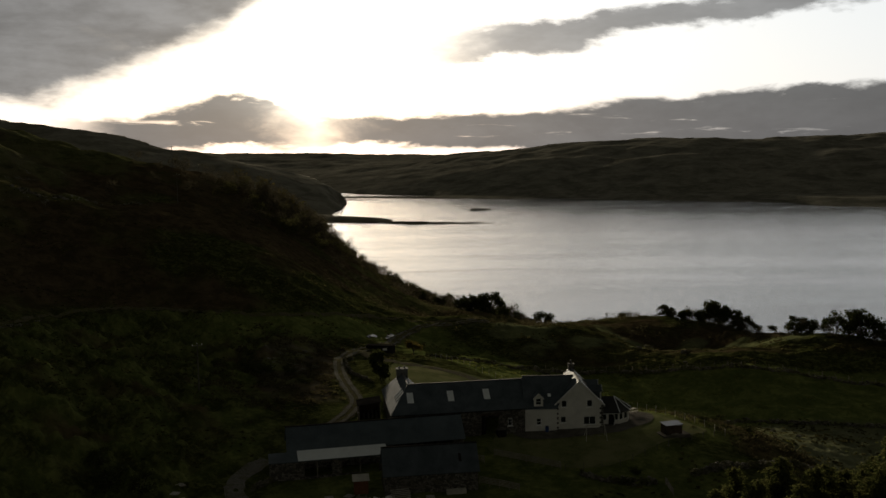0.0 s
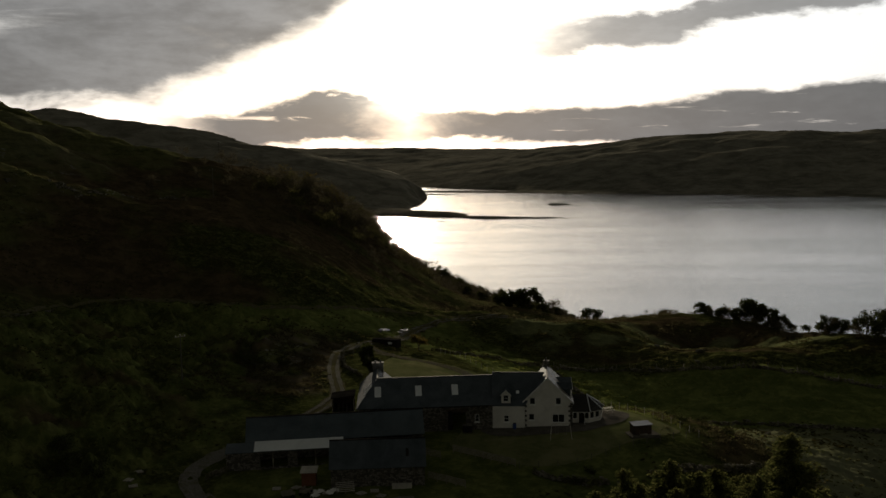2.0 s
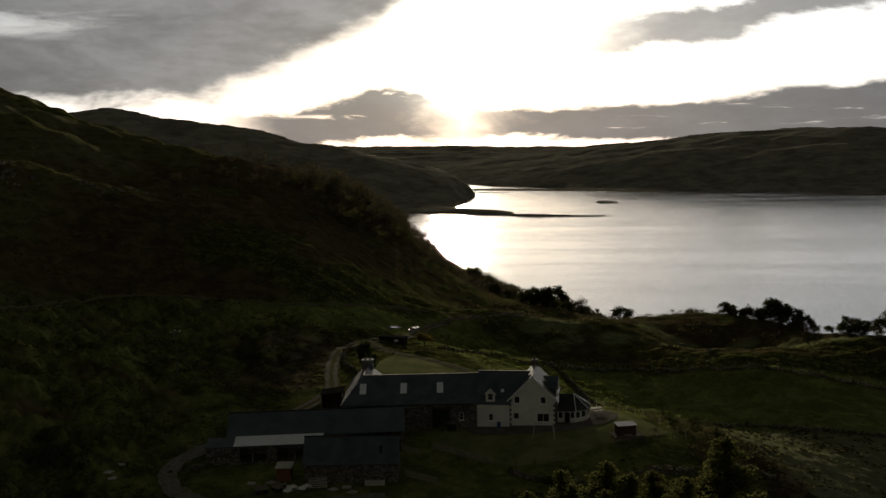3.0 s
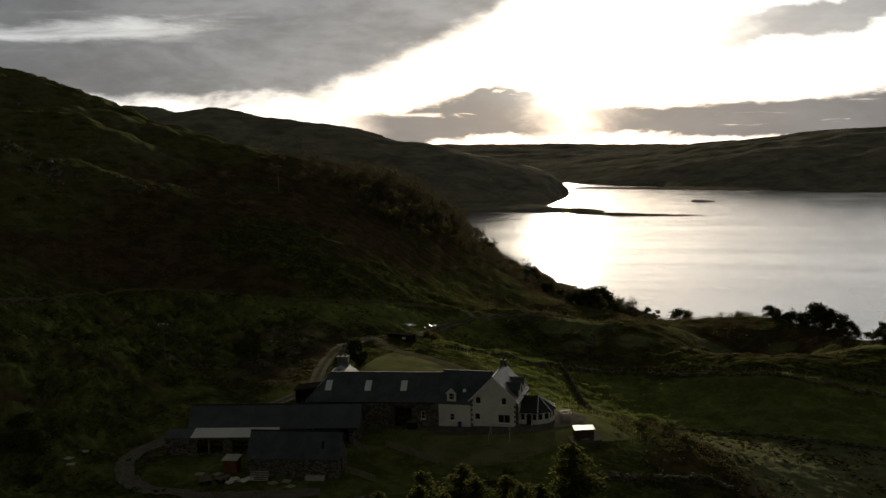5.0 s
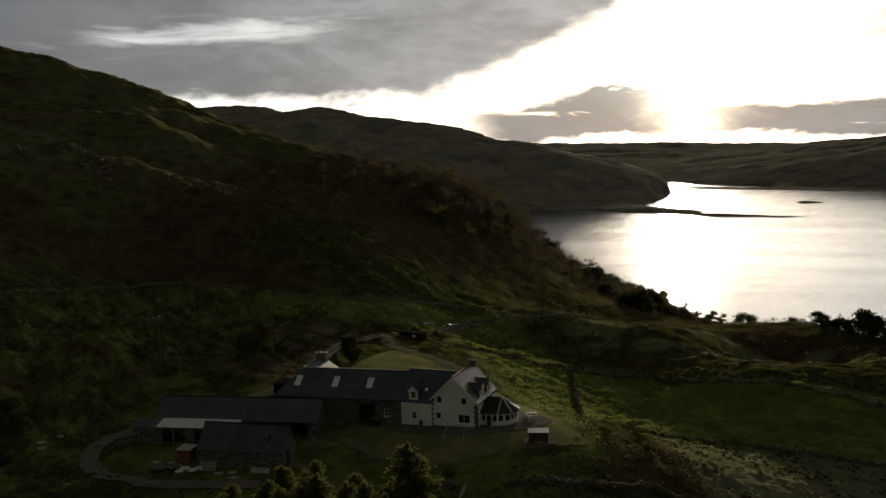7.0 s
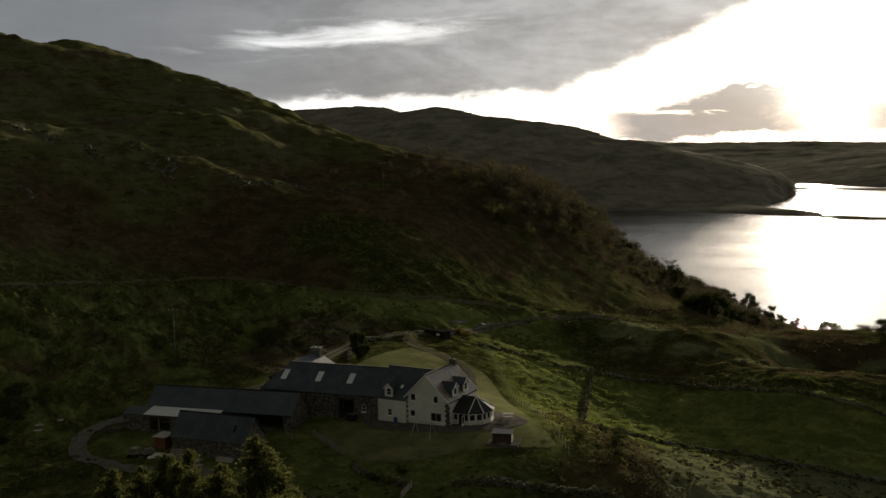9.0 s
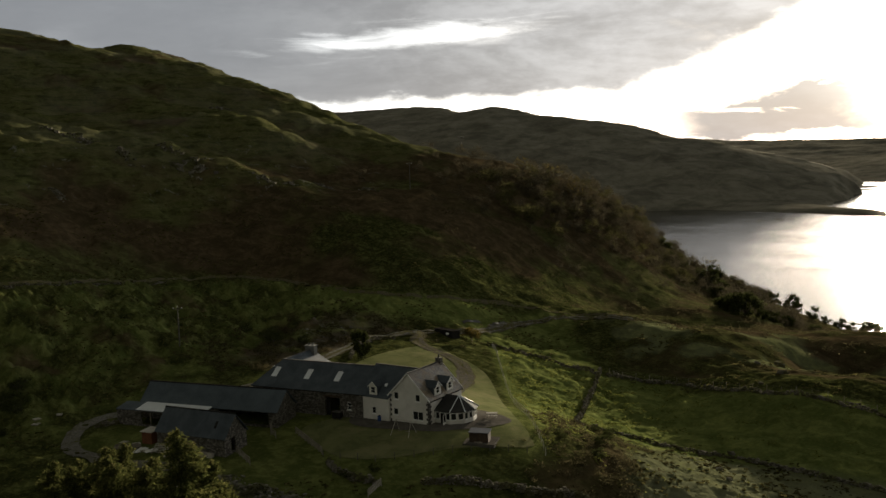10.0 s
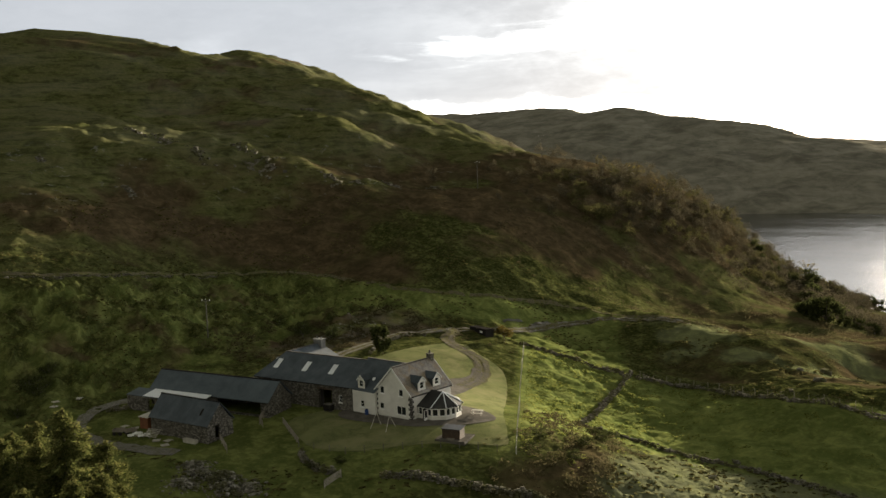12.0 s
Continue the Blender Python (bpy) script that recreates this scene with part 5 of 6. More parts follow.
spruce = conifer("spruce", "tall golden-green spruce in a clump below the farm", 11, 21.5, 10.8, SPRUCE, SHOOTS)
spruce["group"] = "spruce clump"
grow(spruce, ((21, -65.4, 1.15), (20.3, -60.9, 1.02), (10.3, -63, 1.02), (14.5, -63.2, 0.98), (17, -66, 1.0), (17, -69.5, 1.02), (24, -71, 0.9), (19.5, -74, 0.92), (10, -69, 0.95), (15, -78, 0.92), (29.5, -74, 0.9), (6, -62, 0.9), (24, -80, 0.95), (23, -63, 0.92), (17.5, -61.5, 0.95), (25.5, -67, 0.92), (21, -70, 1.0), (24, -60.5, 0.8), (27.5, -64, 0.78), (12.5, -66.5, 0.98), (3, -66, 0.85), (7, -66, 0.9), (13, -73, 0.92), (29, -69, 0.8)), 0.97, 1.03)

yew = broadleaf("garden_tree", "small dark bushy tree beside the lane", 21, 6.4, 3.6, LEAF, 4200, 0.0, 0.2)
place(yew, -34.5, 32.5)
bush = broadleaf("round_bush", "rust-brown rounded bush by the drive", 22, 3.6, 4.0, AUTUMN, 1400)
place(bush, -28.6, 66.6)
gorse = broadleaf("dark_bush", "dark tangled bush on the rough slope", 23, 2.6, 4.2, LEAF, 1500)
gorse["group"] = "bushes round the yard"
grow(gorse, ((-69, -27, 1.3), (-64, -28, 1.1), (-72, -22, 1.0), (-61, -33, 0.9), (4, -20.4, 0.6), (5.8, -17.4, 0.5), (-57, 30, 1.2), (-61, 33, 1.0), (-53, 34.5, 0.8), (-66, 30, 0.9), (-48.5, 27, 0.7), (19, 30, 0.6), (22.5, 27.5, 0.7), (24, 23, 0.6), (27, 14, 0.7), (23, 8, 0.6), (30, 6, 0.6)), 0.8, 1.05)


def stuff(name, pts, mat, label, category):
    return tagged(new(name, quads_mesh(name, pts, mat)), label, category, kind="stuff")


def woodland():
    r = np.random.RandomState(31)
    spots = []
    while len(spots) < 330:
        t, u = r.uniform(0, 1), r.normal() * 0.5
        x = -88 + 44 * t + u * 46 * (1 - 0.45 * t)
        y = 175 + 160 * t + r.normal() * 26
        spots.append((x, y))
    more = [(r.uniform(-130, -60), r.uniform(260, 520)) for _ in range(160)]
    low = [(-42 + 62 * t + r.normal() * 5, 292 - 78 * t + r.normal() * 7) for t in r.uniform(0, 1, 130)]
    line = [(12, 224), (25, 222), (47, 199), (57, 162), (66, 150), (77, 110), (88, 88), (100, 66)]
    bank = []
    for (xa, ya), (xb, yb) in zip(line, line[1:]):
        for t in r.uniform(0, 1, 26):
            bank.append((xa + (xb - xa) * t + r.normal() * 3, ya + (yb - ya) * t + r.normal() * 3))
    for (xa, ya), (xb, yb) in zip([(-115, 480), (-62, 395), (-40, 335)], [(-62, 395), (-40, 335), (-18, 262)]):
        for t in r.uniform(0, 1, 45):
            low.append((xa + (xb - xa) * t + r.normal() * 6, ya + (yb - ya) * t + r.normal() * 8))
    xy = np.array(spots + more + low + bank)
    z = ground_height(xy[:, 0], xy[:, 1])
    keep = z > WATER_Z + 1.0
    pts = []
    for (x, y), h in zip(xy[keep], z[keep]):
        tall = r.uniform(2.5, 7.0) * (0.8 if y < 200 else 1.0)
        if x > 8:
            tall = r.uniform(1.2, 3.6)
        for _ in range(6):
            c = (x + r.normal() * tall * 0.24, y + r.normal() * tall * 0.24, h + tall * r.uniform(0.15, 0.9))
            pts.append(cards(r, c, (tall * 0.14, tall * 0.14, tall * 0.12), 64, tall * 0.042))
    return np.concatenate(pts)


def copse():
    r = np.random.RandomState(33)
    pts = []
    x, y = r.uniform(-100, -36, 420), r.uniform(172, 345, 420)
    keep = (np.abs(x + 92 - 0.30 * (y - 172)) < 26) & (wobble(x, y, 34, 57) > -0.2)
    for a, b, h in zip(x[keep], y[keep], ground_height(x[keep], y[keep])):
        tall = r.uniform(3.0, 6.5)
        for _ in range(5):
            c = (a + r.normal() * tall * 0.22, b + r.normal() * tall * 0.22, h + tall * r.uniform(0.35, 0.8))
            pts.append(cards(r, c, (tall * 0.13, tall * 0.13, tall * 0.10), 60, tall * 0.045))
    return np.concatenate(pts)


stuff("copse", copse(), OLIVE, "rounded olive-green birches and hazels on the steep bank", "trees")
stuff("woodland", woodland(), WOODS, "brown autumn scrub woodland on the steep hillside", "woodland")


def scatter(seed, count, x0, x1, y0, y1, test):
    r = np.random.RandomState(seed)
    x, y = r.uniform(x0, x1, count), r.uniform(y0, y1, count)
    z = ground_height(x, y)
    k = (test(x, y, z) > 0) & (z > WATER_Z + 1)
    return x[k], y[k], z[k], r


def keep_clear(x, y):
    """Nothing wild grows on the lawn, the drive, the yard or the tracks."""
    out = np.hypot((x + 8) / 1.15, (y - 14) / 1.6) > 24
    out |= (y - 67) * 47.5 + (x + 23.5) * 67.5 > 90
    out &= ~((x > -52) & (x < -4) & (y > -30) & (y < 10))
    out &= ~((y > 32 + 0.1 * x) & (y < 70 - 0.05 * x) & (x > -18))
    out &= ~((x > -40) & (y > 8) & (y < 56) & ((y - 67) * 47.5 + (x + 23.5) * 67.5 < 90))
    return out


def scrub():
    x, y, z, r = scatter(41, 3000, -140, 120, -60, 190, lambda x, y, z: (wobble(x, y, 38, 51) > 0.25 + 0.35 * (x > 10)) * keep_clear(x, y) * 1.0)
    hx, hy = r.uniform(8, 42, 2600), r.uniform(-20, 35, 2600)
    k = (np.abs((hx - 25) + 0.5 * (hy - 14) + 3 * wobble(hx, hy, 30, 11)) < 9) & (wobble(hx, hy, 7, 55) > -0.15)
    x, y, z = np.concatenate([x, hx[k]]), np.concatenate([y, hy[k]]), np.concatenate([z, ground_height(hx[k], hy[k])])
    pts = []
    for a, b, c in zip(x, y, z):
        s = r.uniform(0.3, 0.95)
        pts.append(cards(r, (a, b, c + s * 0.25), (s * 0.55, s * 0.55, s * 0.22), 26, s * 0.19))
    return np.concatenate(pts)


def bracken():
    x, y, z, r = scatter(43, 6500, -85, 95, 112, 330, lambda x, y, z: (wobble(x, y, 30, 53) > 0.0) * 1.0)
    pts = []
    for a, b, c in zip(x, y, z):
        s = r.uniform(0.6, 1.9)
        pts.append(cards(r, (a, b, c + s * 0.22), (s * 0.6, s * 0.6, s * 0.2), 26, s * 0.13))
    return np.concatenate(pts)


def lane_bank():
    x, y, z, r = scatter(47, 2600, -66, -44, 8, 64, lambda x, y, z: (wobble(x, y, 12, 58) > 0.05) * (x < np.interp(y, [8, 28, 47, 64], [-41, -43.5, -46.5, -43])) * 1.0)
    pts = []
    for a, b, c in zip(x, y, z):
        s = r.uniform(0.4, 1.1)
        pts.append(cards(r, (a, b, c + s * 0.22), (s * 0.5, s * 0.5, s * 0.2), 20, s * 0.17))
    return np.concatenate(pts)


stuff("bank_bracken", lane_bank(), SCRUB, "rusty bracken on the bank above the lane", "bracken")
stuff("bracken", bracken(), SCRUB, "brown bracken and low scrub above the shore", "bracken")
stuff("scrub", scrub(), SCRUB, "low brown bracken and heather over the moor", "scrub")


def tussocks(seed, count, box4, size, test):
    x, y, z, r = scatter(seed, count, *box4, test)
    n = len(x)
    s = size * r.uniform(0.5, 1.5, n)
    base = np.stack([x, y, z - 0.05], -1)
    quads = []
    for _ in range(2):
        a = r.uniform(0, math.pi, n)
        d = np.stack([np.cos(a), np.sin(a), np.zeros(n)], -1) * s[:, None]
        up = np.stack([r.normal(size=n) * 0.2 * s, r.normal(size=n) * 0.2 * s, s * 0.55], -1)
        quads.append(np.stack([base - d, base + d, base + d * 0.75 + up, base - d * 0.75 + up], 1))
    return np.concatenate(quads).reshape(-1, 3)


stuff("rush_tussocks", tussocks(61, 90000, (-30, 110, -2, 74), 0.17, lambda x, y, z: (wobble(x, y, 24, 71) > -0.35) * (wobble(x, y, 9, 73) + 1.1 * smooth(x, 34, 10) > 0.6) * ((y - 67) * 47.5 + (x + 23.5) * 67.5 > 90)), TUSSOCK, "rushy green tussocks in the rough pasture", "grass")
stuff("moor_tussocks", tussocks(62, 34000, (-150, 120, -60, 112), 0.32, lambda x, y, z: keep_clear(x, y) * (wobble(x, y, 30, 72) > 0.1)), PALE, "bleached tufts of moor grass", "grass")


RUSH = foliage("brown_rushes", (0.038, 0.036, 0.014), (0.090, 0.080, 0.034), 0.3)
stuff("rush_clumps", tussocks(63, 9000, (22, 125, -34, 37), 0.36, lambda x, y, z: ((x - 33) + 0.35 * (y - 12) > 0) * (wobble(x, y, 11, 74) + 0.5 * wobble(x, y, 40, 75) > 0.25)), RUSH, "dark rush clumps dotted over the bleached pasture", "grass")


# ---- stone ----
def stone(r, centre, size):
    """One rough block: eight jittered corners."""
    c, s = np.asarray(centre), np.asarray(size) / 2
    a = r.uniform(0, math.pi)
    rot = np.array([[math.cos(a), -math.sin(a), 0], [math.sin(a), math.cos(a), 0], [0, 0, 1]])
    corner = np.array([(x, y, z) for z in (-1, 1) for x, y in ((-1, -1), (1, -1), (1, 1), (-1, 1))], float)
    return c + ((corner * s * r.uniform(0.65, 1.15, (8, 1))) + r.normal(size=(8, 3)) * s * 0.14) @ rot.T


FACES = np.array([(3, 2, 1, 0), (4, 5, 6, 7), (0, 1, 5, 4), (1, 2, 6, 5), (2, 3, 7, 6), (3, 0, 4, 7)])


def stones_mesh(name, blocks, mat):
    pts = np.concatenate(blocks)
    n = len(blocks)
    f = (FACES[None] + 8 * np.arange(n)[:, None, None]).reshape(-1, 4)
    me = bpy.data.meshes.new(name)
    me.from_pydata(pts.tolist(), [], f.tolist())
    me.materials.append(mat)
    return me


def stone_mat(name, dark, light):
    m, n, spot = material(name)
    one = n.add("ShaderNodeNewGeometry", out=8)
    grain = n.noise(spot, 5.0, 4, 0.65)
    moss = n.step(n.noise(spot, 0.5, 4, 0.6), 0.42, 0.60, 0.1, 0.8)
    c = n.mix(n.math("ADD", n.math("MULTIPLY", one, 0.65), n.math("MULTIPLY", grain, 0.35)), dark, light)
    finish(n, n.mix(moss, c, (0.065, 0.066, 0.022)), 1.0, 0, grain, 0.04, 0.6, 0.0)
    return m


DRYSTONE = stone_mat("drystone", (0.045, 0.040, 0.034), (0.27, 0.25, 0.215))


HEAPSTONE = stone_mat("field_stones", (0.022, 0.020, 0.016), (0.36, 0.34, 0.30))


def stone_wall(label, line, high, thick, seed, per=15):
    r = np.random.RandomState(seed)
    blocks = []
    for (xa, ya), (xb, yb) in zip(line, line[1:]):
        ln = math.hypot(xb - xa, yb - ya)
        for _ in range(int(ln * per * 1.7)):
            t = r.uniform(0, 1)
            x, y = xa + (xb - xa) * t, ya + (yb - ya) * t
            nx, ny = -(yb - ya) / ln, (xb - xa) / ln
            hh = high * (0.8 + 0.2 * math.sin(x * 0.7 + y * 0.4) + 0.08 * r.normal())
            v = r.uniform(0, 1)
            o = r.uniform(-0.5, 0.5) * thick * (1 - 0.35 * v)
            s = 0.16 + 0.26 * r.uniform(0, 1) ** 1.6
            blocks.append(stone(r, (x + nx * o, y + ny * o, v * hh), (s * 1.3, s, s * 0.7)))
    b = np.concatenate(blocks).reshape(-1, 8, 3)
    mid = b.mean(1)
    b[:, :, 2] += ground_height(mid[:, 0], mid[:, 1])[:, None] - 0.05
    return tagged(new("stone_wall", stones_mesh("stone_wall", list(b), DRYSTONE)), label, "wall", "drystone walls")


stone_wall("grey drystone wall along the top of the pasture", [(-26, 69), (-15, 68.5), (-6, 69), (1.5, 71)], 1.0, 0.55, 81)
stone_wall("grey drystone wall bounding the green field", [(3, 72), (18, 73.5), (39, 66), (57, 62), (80, 58), (110, 54)], 1.0, 0.6, 82, 12)
stone_wall("tumbled drystone wall climbing between two fields", [(0.5, 74), (3.8, 64.3), (7.8, 50.8), (12.8, 35)], 1.25, 0.7, 83, 18)
stone_wall("low drystone wall under the green field", [(13.5, 33.5), (23, 38.5), (41, 36.7), (52, 33.8), (66, 32), (95, 27)], 0.85, 0.55, 84, 12)
stone_wall("broken drystone wall above the moor", [(14, -17.3), (20, -14), (27, -11.2), (32, -7), (38, -6)], 1.2, 1.0, 85, 20)
stone_wall("grassy drystone wall by the garden", [(-2.5, -17.6), (1.1, -19.8), (5.2, -20.8), (8.3, -20)], 1.1, 0.9, 86, 16)
stone_wall("low ruined wall along the hillside track", [(-107, -13), (-103.5, -5), (-101.2, 4), (-102, 14), (-104.6, 28), (-105, 43)], 0.5, 0.5, 89, 6)
stone_wall("low stone wall beside the yard track", [(-50, -22), (-46, -17)], 0.8, 0.6, 87)
stone_wall("low stone wall along the track behind the lawn", [(-36, 30), (-40.5, 37), (-43.3, 48), (-42, 54)], 0.9, 0.6, 88, 12)


def rubble_heap(lobes, count, seed, small=0.25, big=0.7):
    """Loose stones heaped in several overlapping lobes (x, y, rx, ry, high)."""
    r = np.random.RandomState(seed)
    blocks = []
    for _ in range(count):
        cx, cy, rx, ry, high = lobes[r.randint(len(lobes))]
        q = min(1.5, abs(r.normal()) * 0.6)
        a = r.uniform(0, 2 * math.pi)
        x, y = cx + rx * q * math.cos(a), cy + ry * q * math.sin(a)
        s = small + (big - small) * r.uniform(0, 1) ** 2.5
        blocks.append(stone(r, (x, y, max(0.05, high * (1 - q)) * r.uniform(0.3, 1.1)), (s * 1.3, s, s * 0.7)))
    b = np.stack(blocks)
    mid = b.mean(1)
    b[:, :, 2] += ground_height(mid[:, 0], mid[:, 1])[:, None]
    return list(b)


HEAP = ((-11.5, -30.0, 2.6, 2.0, 1.0), (-7.5, -31.5, 3.4, 2.4, 1.3), (-4.0, -30.0, 3.6, 2.2, 1.4), (-1.0, -32.2, 3.4, 2.6, 1.1), (-7.0, -34.8, 2.8, 2.0, 0.8), (1.2, -29.6, 2.2, 1.6, 0.7))
tagged(new("rubble_heap", stones_mesh("rubble_heap", rubble_heap(HEAP, 2300, 91, 0.10, 0.48), HEAPSTONE)), "heap of loose grey field stones in the grass", "stone heap", kind="stuff")
CRAGS = ((-194.4, 75.2, 5, 1.2), (-187.9, 82.1, 6, 1.4), (-168.6, 82.3, 7, 1.4), (-167.3, 100.2, 6, 1.5), (-154.4, 92.5, 7, 1.8), (-152.2, 100.1, 7, 1.6), (-133.8, 111.5, 6, 1.4), (-129.4, 117.6, 4, 1.0), (-127.3, 131.8, 5, 1.2), (-114.7, 141.4, 5, 1.0), (-181.7, 34.2, 3, 0.9), (-155.2, 47.6, 4, 0.9), (-240, 196, 8, 1.4))
for i, (x, y, rx, big) in enumerate(CRAGS):
    tagged(new("rock_outcrop", stones_mesh("rock_outcrop", rubble_heap(((x, y, rx, rx * 0.5, 0.3),), 60, 100 + i, 0.3, big), DRYSTONE)), "grey crag breaking through the hill grass", "rock", kind="stuff")


for i, (x, y, size) in enumerate(((-48.5, 40.5, 0.8), (-50.5, 46.0, 1.0), (-47.8, 33.0, 0.6), (-52.0, 50.5, 0.7), (41.9, 26.9, 0.9), (40.3, 38.9, 0.8), (33.4, 99.6, 1.5), (38.7, 81.4, 1.3), (36.5, 72.5, 0.7), (-28.9, 103.4, 0.9), (30, 94, 0.8), (45, 22, 0.5))):
    r = np.random.RandomState(140 + i)
    rock = np.stack([stone(r, (x, y, height_at(x, y) + size * 0.18), (size * 1.3, size, size * 0.8)), stone(r, (x + size * 0.7, y - size * 0.3, height_at(x, y) + size * 0.1), (size * 0.7, size * 0.6, size * 0.5))])
    tagged(new("boulder", stones_mesh("boulder", list(rock), DRYSTONE)), "pale lichened boulder in the rough grass", "boulder", "boulders on the moor")


# ---- poles, fences and gates ----
def pole(label, x, y, tall, turn=0.0):
    ob = thing("power_pole", label, "pole", (x, y, height_at(x, y)), turn, "power poles")
    bm = bmesh.new()
    limb(bm, (0, 0, -0.5), (0, 0, tall), 0.13, 0.09, 10)
    part("post", bm, POSTWOOD, ob)
    part("crossarm", boxes((-0.95, 0.95, -0.06, 0.06, tall - 0.35, tall - 0.22)), POSTWOOD, ob)
    for xx in (-0.85, 0.0, 0.85):
        bm = bmesh.new()
        z = tall - 0.2 if xx else tall
        limb(bm, (xx, 0, z), (xx, 0, z + 0.22), 0.07, 0.045, 8)
        part("insulator", bm, WHITE, ob, "pale ceramic insulator")
    return ob


pole("grey wooden power pole on the slope behind the sheds", -65.0, 10.5, 8.2, 35)
pole("tall wooden power pole on the hillside", -105.2, 152.9, 9.2, 20)
pole("far wooden power pole on the hill shoulder", -124.2, 218.6, 9.0, 20)


def post_fence(label, line, step, tall, rails=0, wires=3, mat=None):
    """Posts with wires or rails; every post is a part."""
    ob = thing("fence", label, "fence", (line[0][0], line[0][1], height_at(*line[0])))
    base = ob.matrix_world.translation.copy()
    spots = []
    for (xa, ya), (xb, yb) in zip(line, line[1:]):
        n = max(1, round(math.hypot(xb - xa, yb - ya) / step))
        spots += [(xa + (xb - xa) * i / n, ya + (yb - ya) * i / n) for i in range(n)]
    spots.append(line[-1])
    tops = [Vector((x, y, height_at(x, y))) - base for x, y in spots]
    bm = bmesh.new()
    limb(bm, (0, 0, -0.3), (0, 0, tall), 0.06, 0.05, 6)
    first = part("post", bm, mat or WOOD, ob)
    first.location = tops[0]
    for p in tops[1:]:
        c = first.copy()
        scene.collection.objects.link(c)
        c.location = p
    for i in range(rails + wires):
        h = tall * (0.25 + 0.68 * i / max(1, rails + wires - 1))
        for a, b in zip(tops, tops[1:]):
            bm = bmesh.new()
            if rails:
                d = (b - a).normalized()
                n = Vector((-d.y, d.x, 0)) * 0.025
                q = [a + n + Vector((0, 0, h)), b + n + Vector((0, 0, h)), b - n + Vector((0, 0, h)), a - n + Vector((0, 0, h))]
                hexa(bm, q, [v + Vector((0, 0, 0.11)) for v in q])
            else:
                limb(bm, a + Vector((0, 0, h)), b + Vector((0, 0, h)), 0.006, 0.006, 3)
            part("rail" if rails else "wire", bm, mat or WOOD, ob)
    return ob


FELT = plain("wet_felt", (0.03, 0.028, 0.026), (0.07, 0.065, 0.06), 3.0, 0.28, 0.0, 0.01, 0.6)
PALEWOOD = plain("bleached_wood", (0.32, 0.30, 0.26), (0.52, 0.49, 0.43), 4.0, 0.85)
post_fence("bleached post and wire fence running up from the garden", [(24.3, 0.3), (19.4, 7.2), (8, 23), (-4.2, 39.6), (-19.8, 62.2), (-23.6, 67.4)], 2.2, 1.25, 0, 2, PALEWOOD)
post_fence("post and wire fence along the foot of the lawn", [(24.3, 0.3), (13, -7.5), (4, -14.5), (-4.5, -16.2)], 2.6, 1.1, 0, 3, POSTWOOD)
post_fence("grey slatted yard fence beside the stone shed", [(-17.5, -21.2), (-12, -23.9)], 1.4, 1.2, 5, 0)
post_fence("grey slatted fence between garden and yard", [(-14.7, -10.8), (-10, -13.2), (-5.1, -15.7)], 1.4, 1.2, 5, 0)
post_fence("low curved fence round the yard corner", [(-20.5, -9.8), (-19.4, -11.6), (-18.0, -13.0), (-16.4, -13.6)], 1.2, 1.2, 5, 0)
post_fence("grey field gate in the lower pasture", [(9.7, -23.8), (9.4, -20.4)], 3.4, 1.2, 5, 0)
post_fence("post and wire fence along the moor wall", [(3, 73.5), (18, 75), (39, 67.5), (57, 63.5), (80, 59.5)], 3.0, 1.2, 0, 3)


# ---- garden and yard things ----
def garden_hut():
    ob = thing("garden_hut", "small dark timber garden hut on a paved square", "hut", (14.7, -2.4, 0.02), 17)
    part("paving", boxes((-2.3, 2.5, -1.7, 2.4, -0.5, 0.06)), GRAVEL, ob, "pale stone paving square")
    part("wall", boxes((-1.45, 1.45, -0.9, -0.8, 0.06, 1.55), (-1.45, -1.35, -0.8, 0.9, 0.06, 1.55), (1.35, 1.45, -0.8, 0.9, 0.06, 1.55), (-1.35, 1.35, 0.8, 0.9, 0.06, 1.55)), DARKWOOD, ob, "dark stained boards")
    for i in range(9):
        part("board", boxes((-1.44 + i * 0.32, -1.16 + i * 0.32, -0.925, -0.903, 0.08, 1.53)), DARKWOOD, ob)
    part("roof", slab(bmesh.new(), [(-1.6, -1.05, 1.58), (1.6, -1.05, 1.58), (1.6, 1.05, 1.72), (-1.6, 1.05, 1.72)], 0.09), FELT, ob, "flat dark felt roof")
    part("step", boxes((-0.6, 0.6, -1.35, -0.95, 0.06, 0.2)), WOOD, ob)
    return ob


def swing_frame():
    ob = thing("swing", "pale metal garden swing frame on the lawn", "swing", (2.0, -4.4, height_at(2, -4.4)), 0)
    bm = bmesh.new()
    limb(bm, (-1.4, 0, 2.2), (1.4, 0, 2.2), 0.05, 0.05, 8)
    part("top_bar", bm, PALEWOOD, ob)
    for x, s in ((-1.4, -1), (1.4, 1)):
        for y in (-1.2, 1.2):
            bm = bmesh.new()
            limb(bm, (x + s * 0.3, y, -0.1), (x, 0, 2.25), 0.045, 0.045, 8)
            part("leg", bm, PALEWOOD, ob)
    for x in (-0.65, 0.65):
        for dx in (-0.22, 0.22):
            bm = bmesh.new()
            limb(bm, (x + dx, 0, 0.5), (x + dx, 0, 2.2), 0.012, 0.012, 4)
            part("rope", bm, WOOD, ob)
        part("seat", boxes((x - 0.28, x + 0.28, -0.1, 0.1, 0.46, 0.5)), WOOD, ob)
    return ob


